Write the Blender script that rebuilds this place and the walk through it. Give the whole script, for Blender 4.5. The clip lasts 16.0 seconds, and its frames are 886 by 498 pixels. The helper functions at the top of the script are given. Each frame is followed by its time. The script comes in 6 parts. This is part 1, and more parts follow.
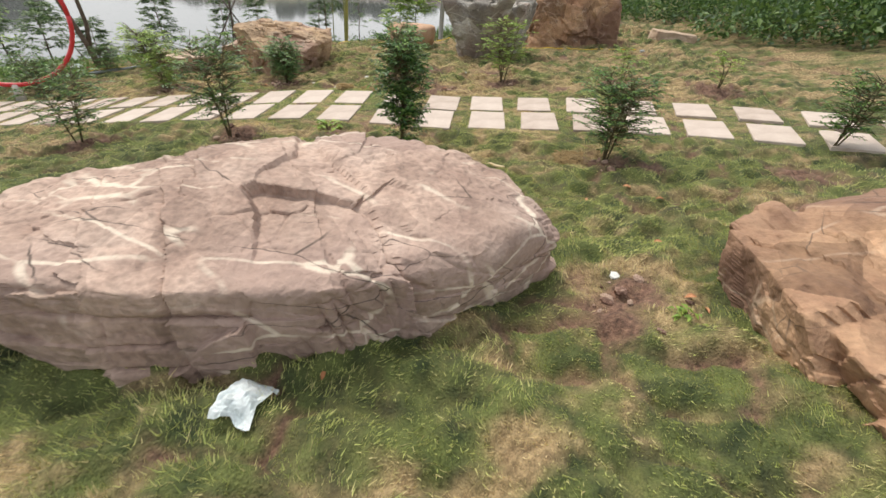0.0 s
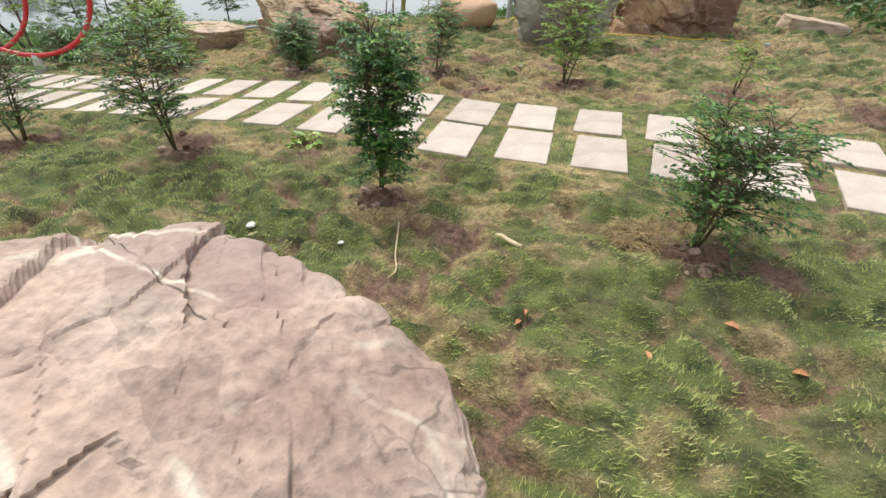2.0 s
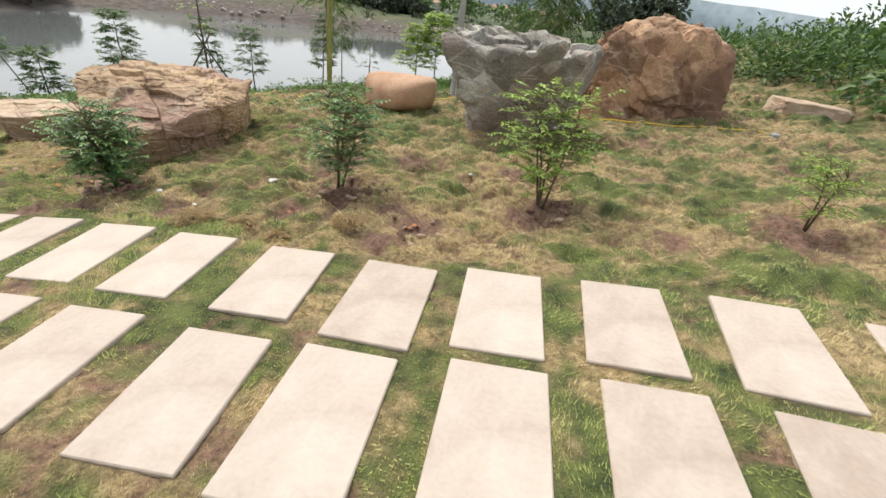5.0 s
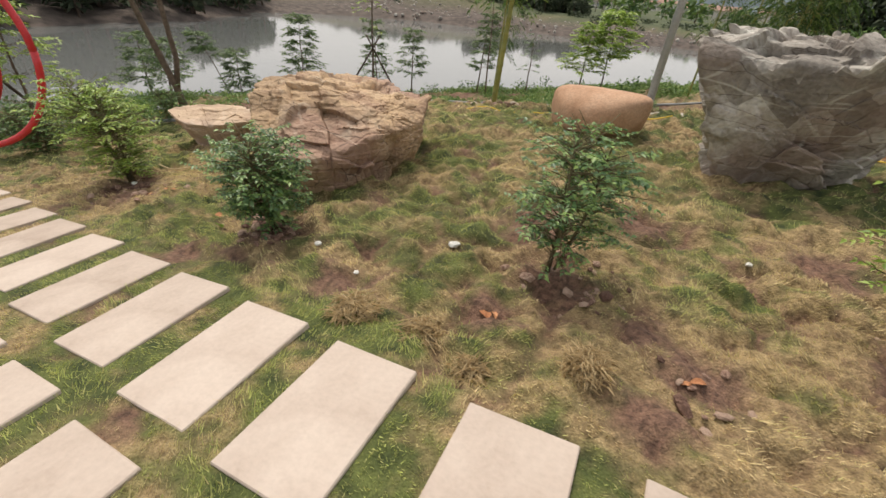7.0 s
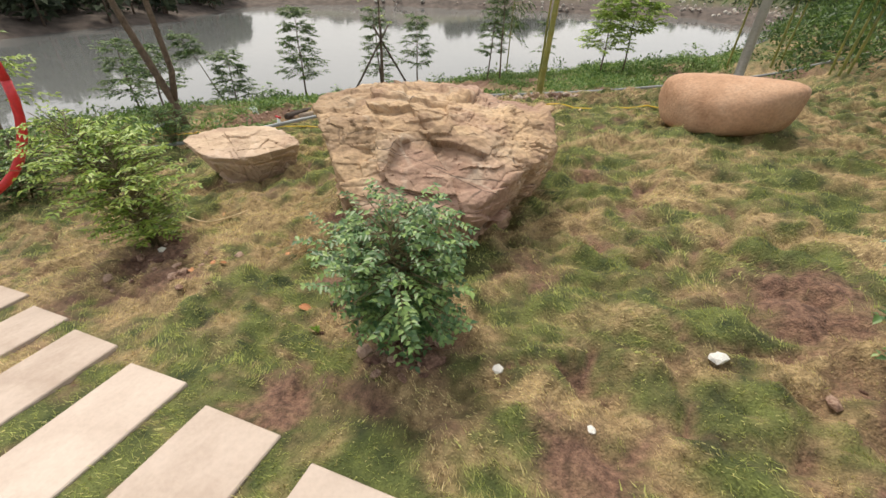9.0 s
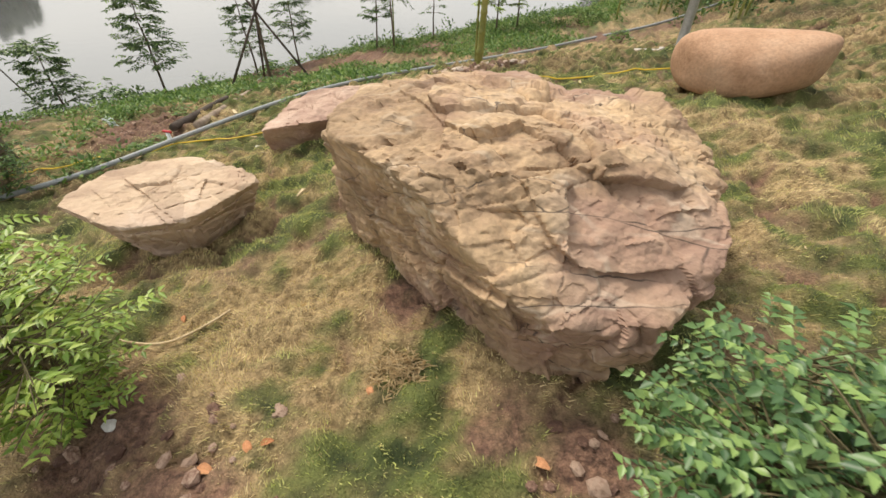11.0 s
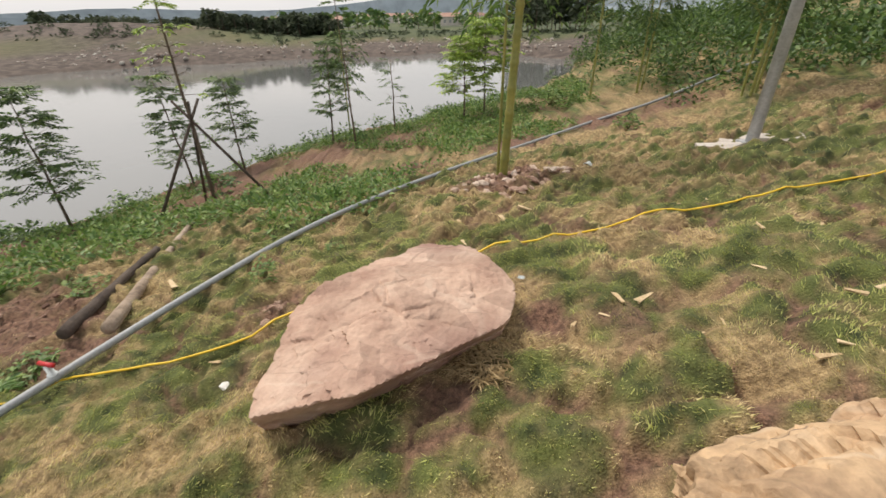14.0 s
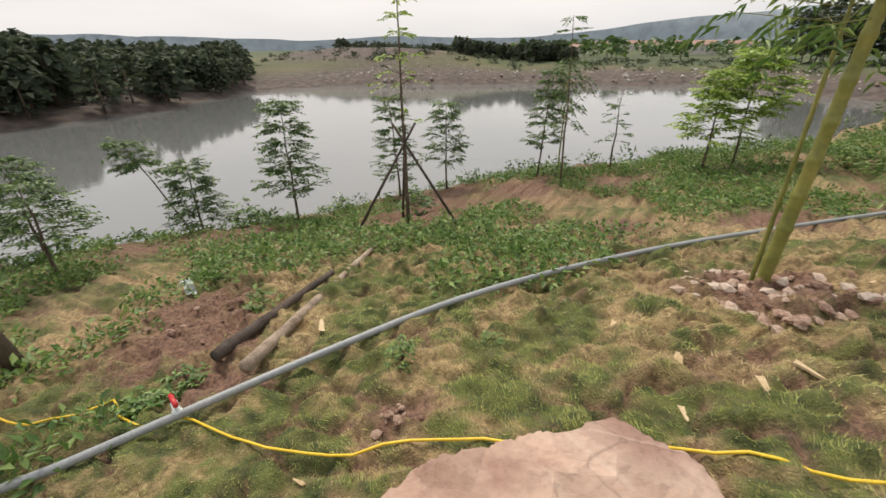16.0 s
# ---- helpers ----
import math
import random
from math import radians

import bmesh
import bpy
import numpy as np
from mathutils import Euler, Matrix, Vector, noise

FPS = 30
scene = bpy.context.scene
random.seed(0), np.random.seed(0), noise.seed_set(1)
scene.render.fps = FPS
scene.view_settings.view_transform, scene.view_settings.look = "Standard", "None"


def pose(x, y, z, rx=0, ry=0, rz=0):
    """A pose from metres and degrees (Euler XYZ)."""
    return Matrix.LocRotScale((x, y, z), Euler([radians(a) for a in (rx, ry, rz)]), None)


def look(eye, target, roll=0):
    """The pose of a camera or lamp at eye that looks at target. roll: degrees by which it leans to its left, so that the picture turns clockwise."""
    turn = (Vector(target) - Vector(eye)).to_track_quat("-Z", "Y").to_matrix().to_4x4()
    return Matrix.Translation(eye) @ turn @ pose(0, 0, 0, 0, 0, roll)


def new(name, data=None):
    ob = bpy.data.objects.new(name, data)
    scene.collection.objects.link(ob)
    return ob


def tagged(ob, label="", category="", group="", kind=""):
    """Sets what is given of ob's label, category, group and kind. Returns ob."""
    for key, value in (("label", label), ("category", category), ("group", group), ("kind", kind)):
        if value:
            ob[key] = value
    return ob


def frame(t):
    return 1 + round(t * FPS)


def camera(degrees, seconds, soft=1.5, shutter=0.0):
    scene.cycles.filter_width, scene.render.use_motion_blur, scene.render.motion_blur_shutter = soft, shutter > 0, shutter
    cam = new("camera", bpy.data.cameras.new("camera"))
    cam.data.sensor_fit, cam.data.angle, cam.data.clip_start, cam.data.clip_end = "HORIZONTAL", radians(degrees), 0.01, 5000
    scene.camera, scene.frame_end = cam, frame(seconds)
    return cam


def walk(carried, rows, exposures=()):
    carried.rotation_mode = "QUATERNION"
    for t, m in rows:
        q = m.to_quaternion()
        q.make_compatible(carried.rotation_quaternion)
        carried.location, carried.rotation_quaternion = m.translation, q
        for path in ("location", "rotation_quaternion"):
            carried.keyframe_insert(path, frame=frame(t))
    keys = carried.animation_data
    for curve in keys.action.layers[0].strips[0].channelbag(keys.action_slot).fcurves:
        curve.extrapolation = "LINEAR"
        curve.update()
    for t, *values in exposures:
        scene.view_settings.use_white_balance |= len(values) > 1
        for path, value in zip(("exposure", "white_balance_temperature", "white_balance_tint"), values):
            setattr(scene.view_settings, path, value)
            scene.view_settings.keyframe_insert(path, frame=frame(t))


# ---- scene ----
cam = camera(93.2, 16.0, shutter=0.12)
PATH = [
    (0, (0.778, -0.353, 1.853), (0.602, 1.292, 0.729), 5.7),
    (0.5, (0.829, 0.236, 1.839), (0.756, 1.881, 0.705), 6.5),
    (1, (0.946, 0.688, 1.814), (0.766, 2.304, 0.65), 6.3),
    (1.5, (0.962, 1.114, 1.804), (0.661, 2.681, 0.599), 6.2),
    (2, (1.007, 1.577, 1.775), (0.571, 3.093, 0.545), 6.1),
    (2.5, (1.05, 1.917, 1.745), (0.511, 3.338, 0.446), 6.4),
    (3, (0.994, 2.333, 1.746), (0.511, 3.711, 0.378), 7.2),
    (3.5, (0.98, 2.716, 1.681), (0.483, 4.102, 0.327), 6.6),
    (4, (0.861, 3.226, 1.637), (0.56, 4.745, 0.371), 8.4),
    (4.2, (0.772, 3.492, 1.622), (0.545, 5.124, 0.49), 6.2),
    (6.3, (-0.159, 5.412, 1.567), (-0.817, 7.025, 0.586), 8.2),
    (6.5, (-0.328, 5.462, 1.512), (-1.055, 7.036, 0.515), 7.7),
    (7, (-0.735, 5.612, 1.482), (-1.555, 7.095, 0.421), 5.4),
    (7.5, (-1.18, 5.775, 1.475), (-2.078, 7.208, 0.408), 4.3),
    (8, (-1.624, 5.903, 1.395), (-2.459, 7.354, 0.3), 4.4),
    (8.2, (-1.795, 5.94, 1.372), (-2.638, 7.388, 0.279), 3.6),
    (10.3, (-3.49, 6.528, 1.355), (-3.966, 8.08, 0.188), 1.2),
    (10.5, (-3.675, 6.587, 1.308), (-4.088, 8.159, 0.143), 1.8),
    (11, (-4.176, 6.835, 1.239), (-4.44, 8.398, 0.019), 0.9),
    (11.5, (-4.586, 7.251, 1.134), (-4.8, 8.852, -0.045), 2.1),
    (12, (-4.94, 7.605, 1.147), (-5.223, 9.284, 0.097), 2.0),
    (12.5, (-5.291, 8.008, 1.208), (-5.803, 9.696, 0.266), 0.6),
    (13, (-5.518, 8.431, 1.25), (-6.354, 10.041, 0.41), 0.2),
    (13.5, (-5.605, 8.753, 1.234), (-6.131, 10.45, 0.315), 1.6),
    (14, (-5.728, 9.205, 1.207), (-5.76, 10.957, 0.243), -1.1),
    (14.5, (-5.782, 9.555, 1.213), (-5.621, 11.302, 0.253), -1.5),
    (15, (-5.771, 9.941, 1.282), (-5.878, 11.736, 0.408), -1.6),
    (15.5, (-5.859, 10.211, 1.372), (-6.363, 11.924, 0.472), -1.3),
    (16, (-5.943, 10.446, 1.264), (-6.818, 12.025, 0.4), -0.5),
]
# how the clip's own exposure and white balance drift: seconds, stops, kelvin, tint
LOOKS = [(0.0, 0.33, 6450, 10), (1.5, 0.4, 6250, 7), (3.5, 0.6, 5850, 1), (4.2, 0.6, 6000, 4), (6.5, 0.16, 6850, 12), (8.0, 0.26, 6800, 12),
         (10.5, 0.44, 6900, 10), (12.0, 0.34, 6850, 11), (13.0, 0.2, 6800, 12), (14.0, 0.26, 6850, 13), (16.0, 0.22, 6850, 13)]
walk(cam, [(t, look(e, g, r)) for t, e, g, r in PATH], LOOKS)

world = bpy.data.worlds.new("overcast_sky")
scene.world = world
world.use_nodes = True
wn, wl = world.node_tree.nodes, world.node_tree.links
bg = wn["Background"]
sky = wn.new("ShaderNodeTexSky")
sky.sky_type, sky.sun_disc = "NISHITA", False
sky.sun_elevation, sky.sun_rotation = radians(48), radians(-40)
sky.air_density, sky.dust_density, sky.ozone_density = 1.0, 5.0, 1.0
tc = wn.new("ShaderNodeTexCoord")
mapn = wn.new("ShaderNodeMapping")
mapn.inputs["Scale"].default_value = (1.2, 1.2, 5.0)
cl = wn.new("ShaderNodeTexNoise")
cl.inputs["Scale"].default_value, cl.inputs["Detail"].default_value = 1.6, 6.0
ramp = wn.new("ShaderNodeValToRGB")
ramp.color_ramp.elements[0].position, ramp.color_ramp.elements[0].color = 0.3, (8.2, 8.6, 9.0, 1)
ramp.color_ramp.elements[1].position, ramp.color_ramp.elements[1].color = 0.7, (10.0, 10.1, 10.2, 1)
mixw = wn.new("ShaderNodeMixRGB")
mixw.inputs[0].default_value = 0.82
wl.new(tc.outputs["Generated"], mapn.inputs["Vector"])
wl.new(mapn.outputs["Vector"], cl.inputs["Vector"])
wl.new(cl.outputs["Fac"], ramp.inputs["Fac"])
wl.new(sky.outputs["Color"], mixw.inputs[1])
wl.new(ramp.outputs["Color"], mixw.inputs[2])
wl.new(mixw.outputs["Color"], bg.inputs["Color"])
bg.inputs["Strength"].default_value = 0.088
sun = new("sun", bpy.data.lights.new("sun", "SUN"))
sun.data.energy, sun.data.angle, sun.data.color = 2.6, radians(16), (1.0, 0.94, 0.84)
sun.matrix_world = look((-14, 9.5, 27), (0, 0, 0))


# ---------------------------------------------------------------- materials
def material(name, colours, rough=0.85, scale=4.0, detail=6.0, bump=0.3, bump_scale=None, spots=None, metal=0.0, rnd=0.0, fine=0.35, dist=0.02):
    """A surface whose colour wanders between the given colours at two scales, with a fine relief."""
    m = bpy.data.materials.new(name)
    m.use_nodes = True
    n, l = m.node_tree.nodes, m.node_tree.links
    b = n["Principled BSDF"]
    b.inputs["Roughness"].default_value, b.inputs["Metallic"].default_value = rough, metal
    geo = n.new("ShaderNodeTexCoord")
    big = n.new("ShaderNodeTexNoise")
    big.inputs["Scale"].default_value, big.inputs["Detail"].default_value, big.inputs["Roughness"].default_value = scale, detail, 0.65
    small = n.new("ShaderNodeTexNoise")
    small.inputs["Scale"].default_value, small.inputs["Detail"].default_value = bump_scale or scale * 9, 5.0
    l.new(geo.outputs["Object"], big.inputs["Vector"])
    l.new(geo.outputs["Object"], small.inputs["Vector"])
    fac = big.outputs["Fac"]
    if rnd:
        info = n.new("ShaderNodeObjectInfo")
        add = n.new("ShaderNodeMath")
        add.operation = "MULTIPLY_ADD"
        l.new(info.outputs["Random"], add.inputs[0])
        add.inputs[1].default_value = rnd
        l.new(fac, add.inputs[2])
        sub = n.new("ShaderNodeMath")
        sub.operation = "SUBTRACT"
        l.new(add.outputs[0], sub.inputs[0])
        sub.inputs[1].default_value = rnd / 2
        fac = sub.outputs[0]
    cr = n.new("ShaderNodeValToRGB")
    while len(cr.color_ramp.elements) < len(colours):
        cr.color_ramp.elements.new(0.5)
    for i, c in enumerate(colours):
        e = cr.color_ramp.elements[i]
        e.position, e.color = 0.3 + 0.4 * i / max(1, len(colours) - 1), (*c, 1)
    l.new(fac, cr.inputs["Fac"])
    mx = n.new("ShaderNodeMixRGB")
    mx.blend_type = "MULTIPLY"
    mx.inputs[0].default_value = fine
    r2 = n.new("ShaderNodeValToRGB")
    r2.color_ramp.elements[0].position, r2.color_ramp.elements[0].color = 0.3, (0.45, 0.45, 0.45, 1)
    r2.color_ramp.elements[1].position, r2.color_ramp.elements[1].color = 0.62, (1.15, 1.15, 1.15, 1)
    l.new(small.outputs["Fac"], r2.inputs["Fac"])
    l.new(cr.outputs["Color"], mx.inputs[1])
    l.new(r2.outputs["Color"], mx.inputs[2])
    l.new(mx.outputs["Color"], b.inputs["Base Color"])
    if bump:
        bp = n.new("ShaderNodeBump")
        bp.inputs["Strength"].default_value, bp.inputs["Distance"].default_value = bump, dist
        l.new(small.outputs["Fac"], bp.inputs["Height"])
        l.new(bp.outputs["Normal"], b.inputs["Normal"])
    return m


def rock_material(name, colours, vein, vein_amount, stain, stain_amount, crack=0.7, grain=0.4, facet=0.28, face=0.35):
    """Weathered sandstone: broad colour changes, pale mineral veins, dark cracks and grain."""
    m = material(name, colours, 0.9, 1.3, 9.0, 0.7, 26.0, fine=grain, dist=0.022)
    n, l = m.node_tree.nodes, m.node_tree.links
    b = n["Principled BSDF"]
    base = b.inputs["Base Color"].links[0].from_socket
    tcn = n.new("ShaderNodeTexCoord")
    warp = n.new("ShaderNodeTexNoise")
    warp.inputs["Scale"].default_value, warp.inputs["Detail"].default_value = 1.7, 4.0
    l.new(tcn.outputs["Object"], warp.inputs["Vector"])
    addv = n.new("ShaderNodeVectorMath")
    addv.operation = "MULTIPLY_ADD"
    l.new(warp.outputs["Color"], addv.inputs[0])
    addv.inputs[1].default_value = (0.12, 0.12, 0.12)
    l.new(tcn.outputs["Object"], addv.inputs[2])

    def lines(scale, width, socket, turn=(0, 0, 0), stretch=(1, 1, 1)):
        mp = n.new("ShaderNodeMapping")
        mp.inputs["Rotation"].default_value, mp.inputs["Scale"].default_value = turn, stretch
        l.new(socket, mp.inputs["Vector"])
        socket = mp.outputs["Vector"]
        v = n.new("ShaderNodeTexVoronoi")
        v.feature = "DISTANCE_TO_EDGE"
        v.inputs["Scale"].default_value = scale
        l.new(socket, v.inputs["Vector"])
        r = n.new("ShaderNodeValToRGB")
        r.color_ramp.elements[0].position, r.color_ramp.elements[0].color = width * 0.35, (1, 1, 1, 1)
        r.color_ramp.elements[1].position, r.color_ramp.elements[1].color = width, (0, 0, 0, 1)
        l.new(v.outputs["Distance"], r.inputs["Fac"])
        return r.outputs["Color"]

    def gate(scale, lo, hi):
        g = n.new("ShaderNodeTexNoise")
        g.inputs["Scale"].default_value, g.inputs["Detail"].default_value = scale, 3.0
        l.new(tcn.outputs["Object"], g.inputs["Vector"])
        r = n.new("ShaderNodeValToRGB")
        r.color_ramp.elements[0].position, r.color_ramp.elements[1].position = lo, hi
        l.new(g.outputs["Fac"], r.inputs["Fac"])
        return r.outputs["Color"]

    def times(a, c, k=1.0):
        mm = n.new("ShaderNodeMixRGB")
        mm.blend_type = "MULTIPLY"
        mm.inputs[0].default_value = 1.0
        l.new(a, mm.inputs[1])
        l.new(c, mm.inputs[2])
        return mm.outputs["Color"]

    def blend(fac, k, colour, under):
        mm = n.new("ShaderNodeMixRGB")
        sc = n.new("ShaderNodeMath")
        sc.operation = "MULTIPLY"
        l.new(fac, sc.inputs[0])
        sc.inputs[1].default_value = k
        l.new(sc.outputs[0], mm.inputs[0])
        l.new(under, mm.inputs[1])
        mm.inputs[2].default_value = (*colour, 1)
        return mm.outputs["Color"]

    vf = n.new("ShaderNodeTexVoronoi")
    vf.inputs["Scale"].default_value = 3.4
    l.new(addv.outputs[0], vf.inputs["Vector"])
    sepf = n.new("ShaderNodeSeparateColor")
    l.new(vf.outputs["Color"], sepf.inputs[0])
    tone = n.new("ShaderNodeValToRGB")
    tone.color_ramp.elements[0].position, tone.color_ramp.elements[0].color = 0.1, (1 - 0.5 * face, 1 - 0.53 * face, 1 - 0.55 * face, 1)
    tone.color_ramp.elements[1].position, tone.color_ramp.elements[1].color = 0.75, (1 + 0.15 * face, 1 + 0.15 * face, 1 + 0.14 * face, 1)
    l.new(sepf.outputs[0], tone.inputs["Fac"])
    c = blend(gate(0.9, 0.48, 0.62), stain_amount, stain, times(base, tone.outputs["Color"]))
    c = blend(times(lines(2.0, 0.036, addv.outputs[0], (0.2, 0.1, 0.6), (0.55, 1.7, 1.9)), gate(2.4, 0.46, 0.58)), vein_amount, vein, c)
    cracks = times(lines(1.7, 0.009, addv.outputs[0], (0.1, 0.2, -0.65), (0.5, 1.5, 2.6)), gate(2.3, 0.46, 0.58))
    c = blend(cracks, crack, (0.07, 0.05, 0.04), c)
    l.new(c, b.inputs["Base Color"])
    # small broken faces: each cell of the stone leans its own way
    under = b.inputs["Normal"].links[0].from_socket
    for scale, depth in ((9.0, 0.5), (26.0, 0.22)):
        v = n.new("ShaderNodeTexVoronoi")
        v.inputs["Scale"].default_value = scale
        l.new(addv.outputs[0], v.inputs["Vector"])
        away, way, dot = n.new("ShaderNodeVectorMath"), n.new("ShaderNodeVectorMath"), n.new("ShaderNodeVectorMath")
        away.operation, way.operation, dot.operation = "SUBTRACT", "SUBTRACT", "DOT_PRODUCT"
        l.new(addv.outputs[0], away.inputs[0])
        l.new(v.outputs["Position"], away.inputs[1])
        l.new(v.outputs["Color"], way.inputs[0])
        way.inputs[1].default_value = (0.5, 0.5, 0.5)
        l.new(away.outputs[0], dot.inputs[0])
        l.new(way.outputs[0], dot.inputs[1])
        bp = n.new("ShaderNodeBump")
        bp.inputs["Strength"].default_value, bp.inputs["Distance"].default_value = facet, depth
        l.new(dot.outputs["Value"], bp.inputs["Height"])
        l.new(under, bp.inputs["Normal"])
        under = bp.outputs["Normal"]
    l.new(under, b.inputs["Normal"])
    return m


def leaf_material(name, colours, rough=0.5):
    m = bpy.data.materials.new(name)
    m.use_nodes = True
    n, l = m.node_tree.nodes, m.node_tree.links
    b = n["Principled BSDF"]
    b.inputs["Roughness"].default_value = rough
    g = n.new("ShaderNodeNewGeometry")
    cr = n.new("ShaderNodeValToRGB")
    while len(cr.color_ramp.elements) < len(colours):
        cr.color_ramp.elements.new(0.5)
    for i, c in enumerate(colours):
        cr.color_ramp.elements[i].position, cr.color_ramp.elements[i].color = i / max(1, len(colours) - 1), (*c, 1)
    l.new(g.outputs["Random Per Island"], cr.inputs["Fac"])
    l.new(cr.outputs["Color"], b.inputs["Base Color"])
    tr = n.new("ShaderNodeBsdfTranslucent")
    l.new(cr.outputs["Color"], tr.inputs["Color"])
    ad = n.new("ShaderNodeMixShader")
    ad.inputs[0].default_value = 0.3
    l.new(b.outputs[0], ad.inputs[1])
    l.new(tr.outputs[0], ad.inputs[2])
    l.new(ad.outputs[0], n["Material Output"].inputs["Surface"])
    return m


def ground_material():
    """Turf that wanders from green to straw, with bare soil where the soil attribute is high."""
    m = bpy.data.materials.new("turf_and_soil")
    m.use_nodes = True
    n, l = m.node_tree.nodes, m.node_tree.links
    b = n["Principled BSDF"]
    b.inputs["Roughness"].default_value = 0.95
    pos = n.new("ShaderNodeTexCoord")

    def nz(scale, detail=5.0):
        t = n.new("ShaderNodeTexNoise")
        t.inputs["Scale"].default_value, t.inputs["Detail"].default_value = scale, detail
        l.new(pos.outputs["Object"], t.inputs["Vector"])
        return t.outputs["Fac"]

    def ramp_of(src, *stops):
        r = n.new("ShaderNodeValToRGB")
        while len(r.color_ramp.elements) < len(stops):
            r.color_ramp.elements.new(0.5)
        for i, (p, c) in enumerate(stops):
            r.color_ramp.elements[i].position, r.color_ramp.elements[i].color = p, (*c, 1)
        l.new(src, r.inputs["Fac"])
        return r.outputs["Color"]

    def mixed(fac, a, c, mode="MIX"):
        mm = n.new("ShaderNodeMixRGB")
        mm.blend_type = mode
        if isinstance(fac, float):
            mm.inputs[0].default_value = fac
        else:
            l.new(fac, mm.inputs[0])
        l.new(a, mm.inputs[1])
        l.new(c, mm.inputs[2])
        return mm.outputs["Color"]

    def attr(nm):
        a = n.new("ShaderNodeAttribute")
        a.attribute_name = nm
        return a.outputs["Fac"]

    green = ramp_of(nz(7.0), (0.32, (0.03, 0.046, 0.012)), (0.62, (0.13, 0.155, 0.042)))
    straw = ramp_of(nz(22.0), (0.3, (0.14, 0.095, 0.042)), (0.66, (0.46, 0.34, 0.175)))
    soil = ramp_of(nz(28.0), (0.3, (0.075, 0.04, 0.028)), (0.66, (0.27, 0.155, 0.105)))
    rock = ramp_of(nz(1.2), (0.35, (0.06, 0.046, 0.039)), (0.65, (0.14, 0.11, 0.092)))
    far = ramp_of(nz(0.05), (0.35, (0.035, 0.055, 0.022)), (0.65, (0.1, 0.12, 0.045)))
    c = mixed(attr("dry"), green, straw)
    c = mixed(attr("soil"), c, soil)
    c = mixed(attr("shore"), c, rock)
    c = mixed(attr("far"), c, far)
    grain = ramp_of(nz(130.0, 3.0), (0.3, (0.45, 0.45, 0.45)), (0.65, (1.2, 1.2, 1.2)))
    c = mixed(0.75, c, grain, "MULTIPLY")
    l.new(c, b.inputs["Base Color"])
    bp = n.new("ShaderNodeBump")
    bp.inputs["Strength"].default_value, bp.inputs["Distance"].default_value = 0.8, 0.025
    l.new(nz(75.0, 4.0), bp.inputs["Height"])
    l.new(bp.outputs["Normal"], b.inputs["Normal"])
    return m


def grass_material():
    m = bpy.data.materials.new("grass_blades")
    m.use_nodes = True
    n, l = m.node_tree.nodes, m.node_tree.links
    b = n["Principled BSDF"]
    b.inputs["Roughness"].default_value = 0.75
    g = n.new("ShaderNodeNewGeometry")
    a = n.new("ShaderNodeAttribute")
    a.attribute_name = "dry"
    gr, st = n.new("ShaderNodeValToRGB"), n.new("ShaderNodeValToRGB")
    gr.color_ramp.elements[0].color, gr.color_ramp.elements[1].color = (0.1, 0.145, 0.032, 1), (0.64, 0.69, 0.22, 1)
    st.color_ramp.elements[0].color, st.color_ramp.elements[1].color = (0.36, 0.255, 0.11, 1), (0.93, 0.76, 0.45, 1)
    tuft = n.new("ShaderNodeAttribute")
    tuft.attribute_name = "tuft"
    half = n.new("ShaderNodeMath")
    half.operation = "MULTIPLY_ADD"
    l.new(g.outputs["Random Per Island"], half.inputs[0])
    half.inputs[1].default_value = 0.55
    l.new(tuft.outputs["Fac"], half.inputs[2])
    for r in (gr, st):
        l.new(half.outputs[0], r.inputs["Fac"])
    mx = n.new("ShaderNodeMixRGB")
    l.new(a.outputs["Fac"], mx.inputs[0])
    l.new(gr.outputs["Color"], mx.inputs[1])
    l.new(st.outputs["Color"], mx.inputs[2])
    l.new(mx.outputs["Color"], b.inputs["Base Color"])
    tr = n.new("ShaderNodeBsdfTranslucent")
    l.new(mx.outputs["Color"], tr.inputs["Color"])
    ad = n.new("ShaderNodeMixShader")
    ad.inputs[0].default_value = 0.3
    l.new(b.outputs[0], ad.inputs[1])
    l.new(tr.outputs[0], ad.inputs[2])
    l.new(ad.outputs[0], n["Material Output"].inputs["Surface"])
    return m


def water_material():
    m = bpy.data.materials.new("still_lake_water")
    m.use_nodes = True
    n, l = m.node_tree.nodes, m.node_tree.links
    b = n["Principled BSDF"]
    b.inputs["Base Color"].default_value = (0.16, 0.168, 0.165, 1)
    b.inputs["Roughness"].default_value = 0.06
    b.inputs["IOR"].default_value = 1.9
    t = n.new("ShaderNodeTexCoord")
    nz = n.new("ShaderNodeTexNoise")
    nz.inputs["Scale"].default_value, nz.inputs["Detail"].default_value = 1.4, 4.0
    l.new(t.outputs["Object"], nz.inputs["Vector"])
    bp = n.new("ShaderNodeBump")
    bp.inputs["Strength"].default_value, bp.inputs["Distance"].default_value = 0.07, 0.05
    l.new(nz.outputs["Fac"], bp.inputs["Height"])
    l.new(bp.outputs["Normal"], b.inputs["Normal"])
    return m


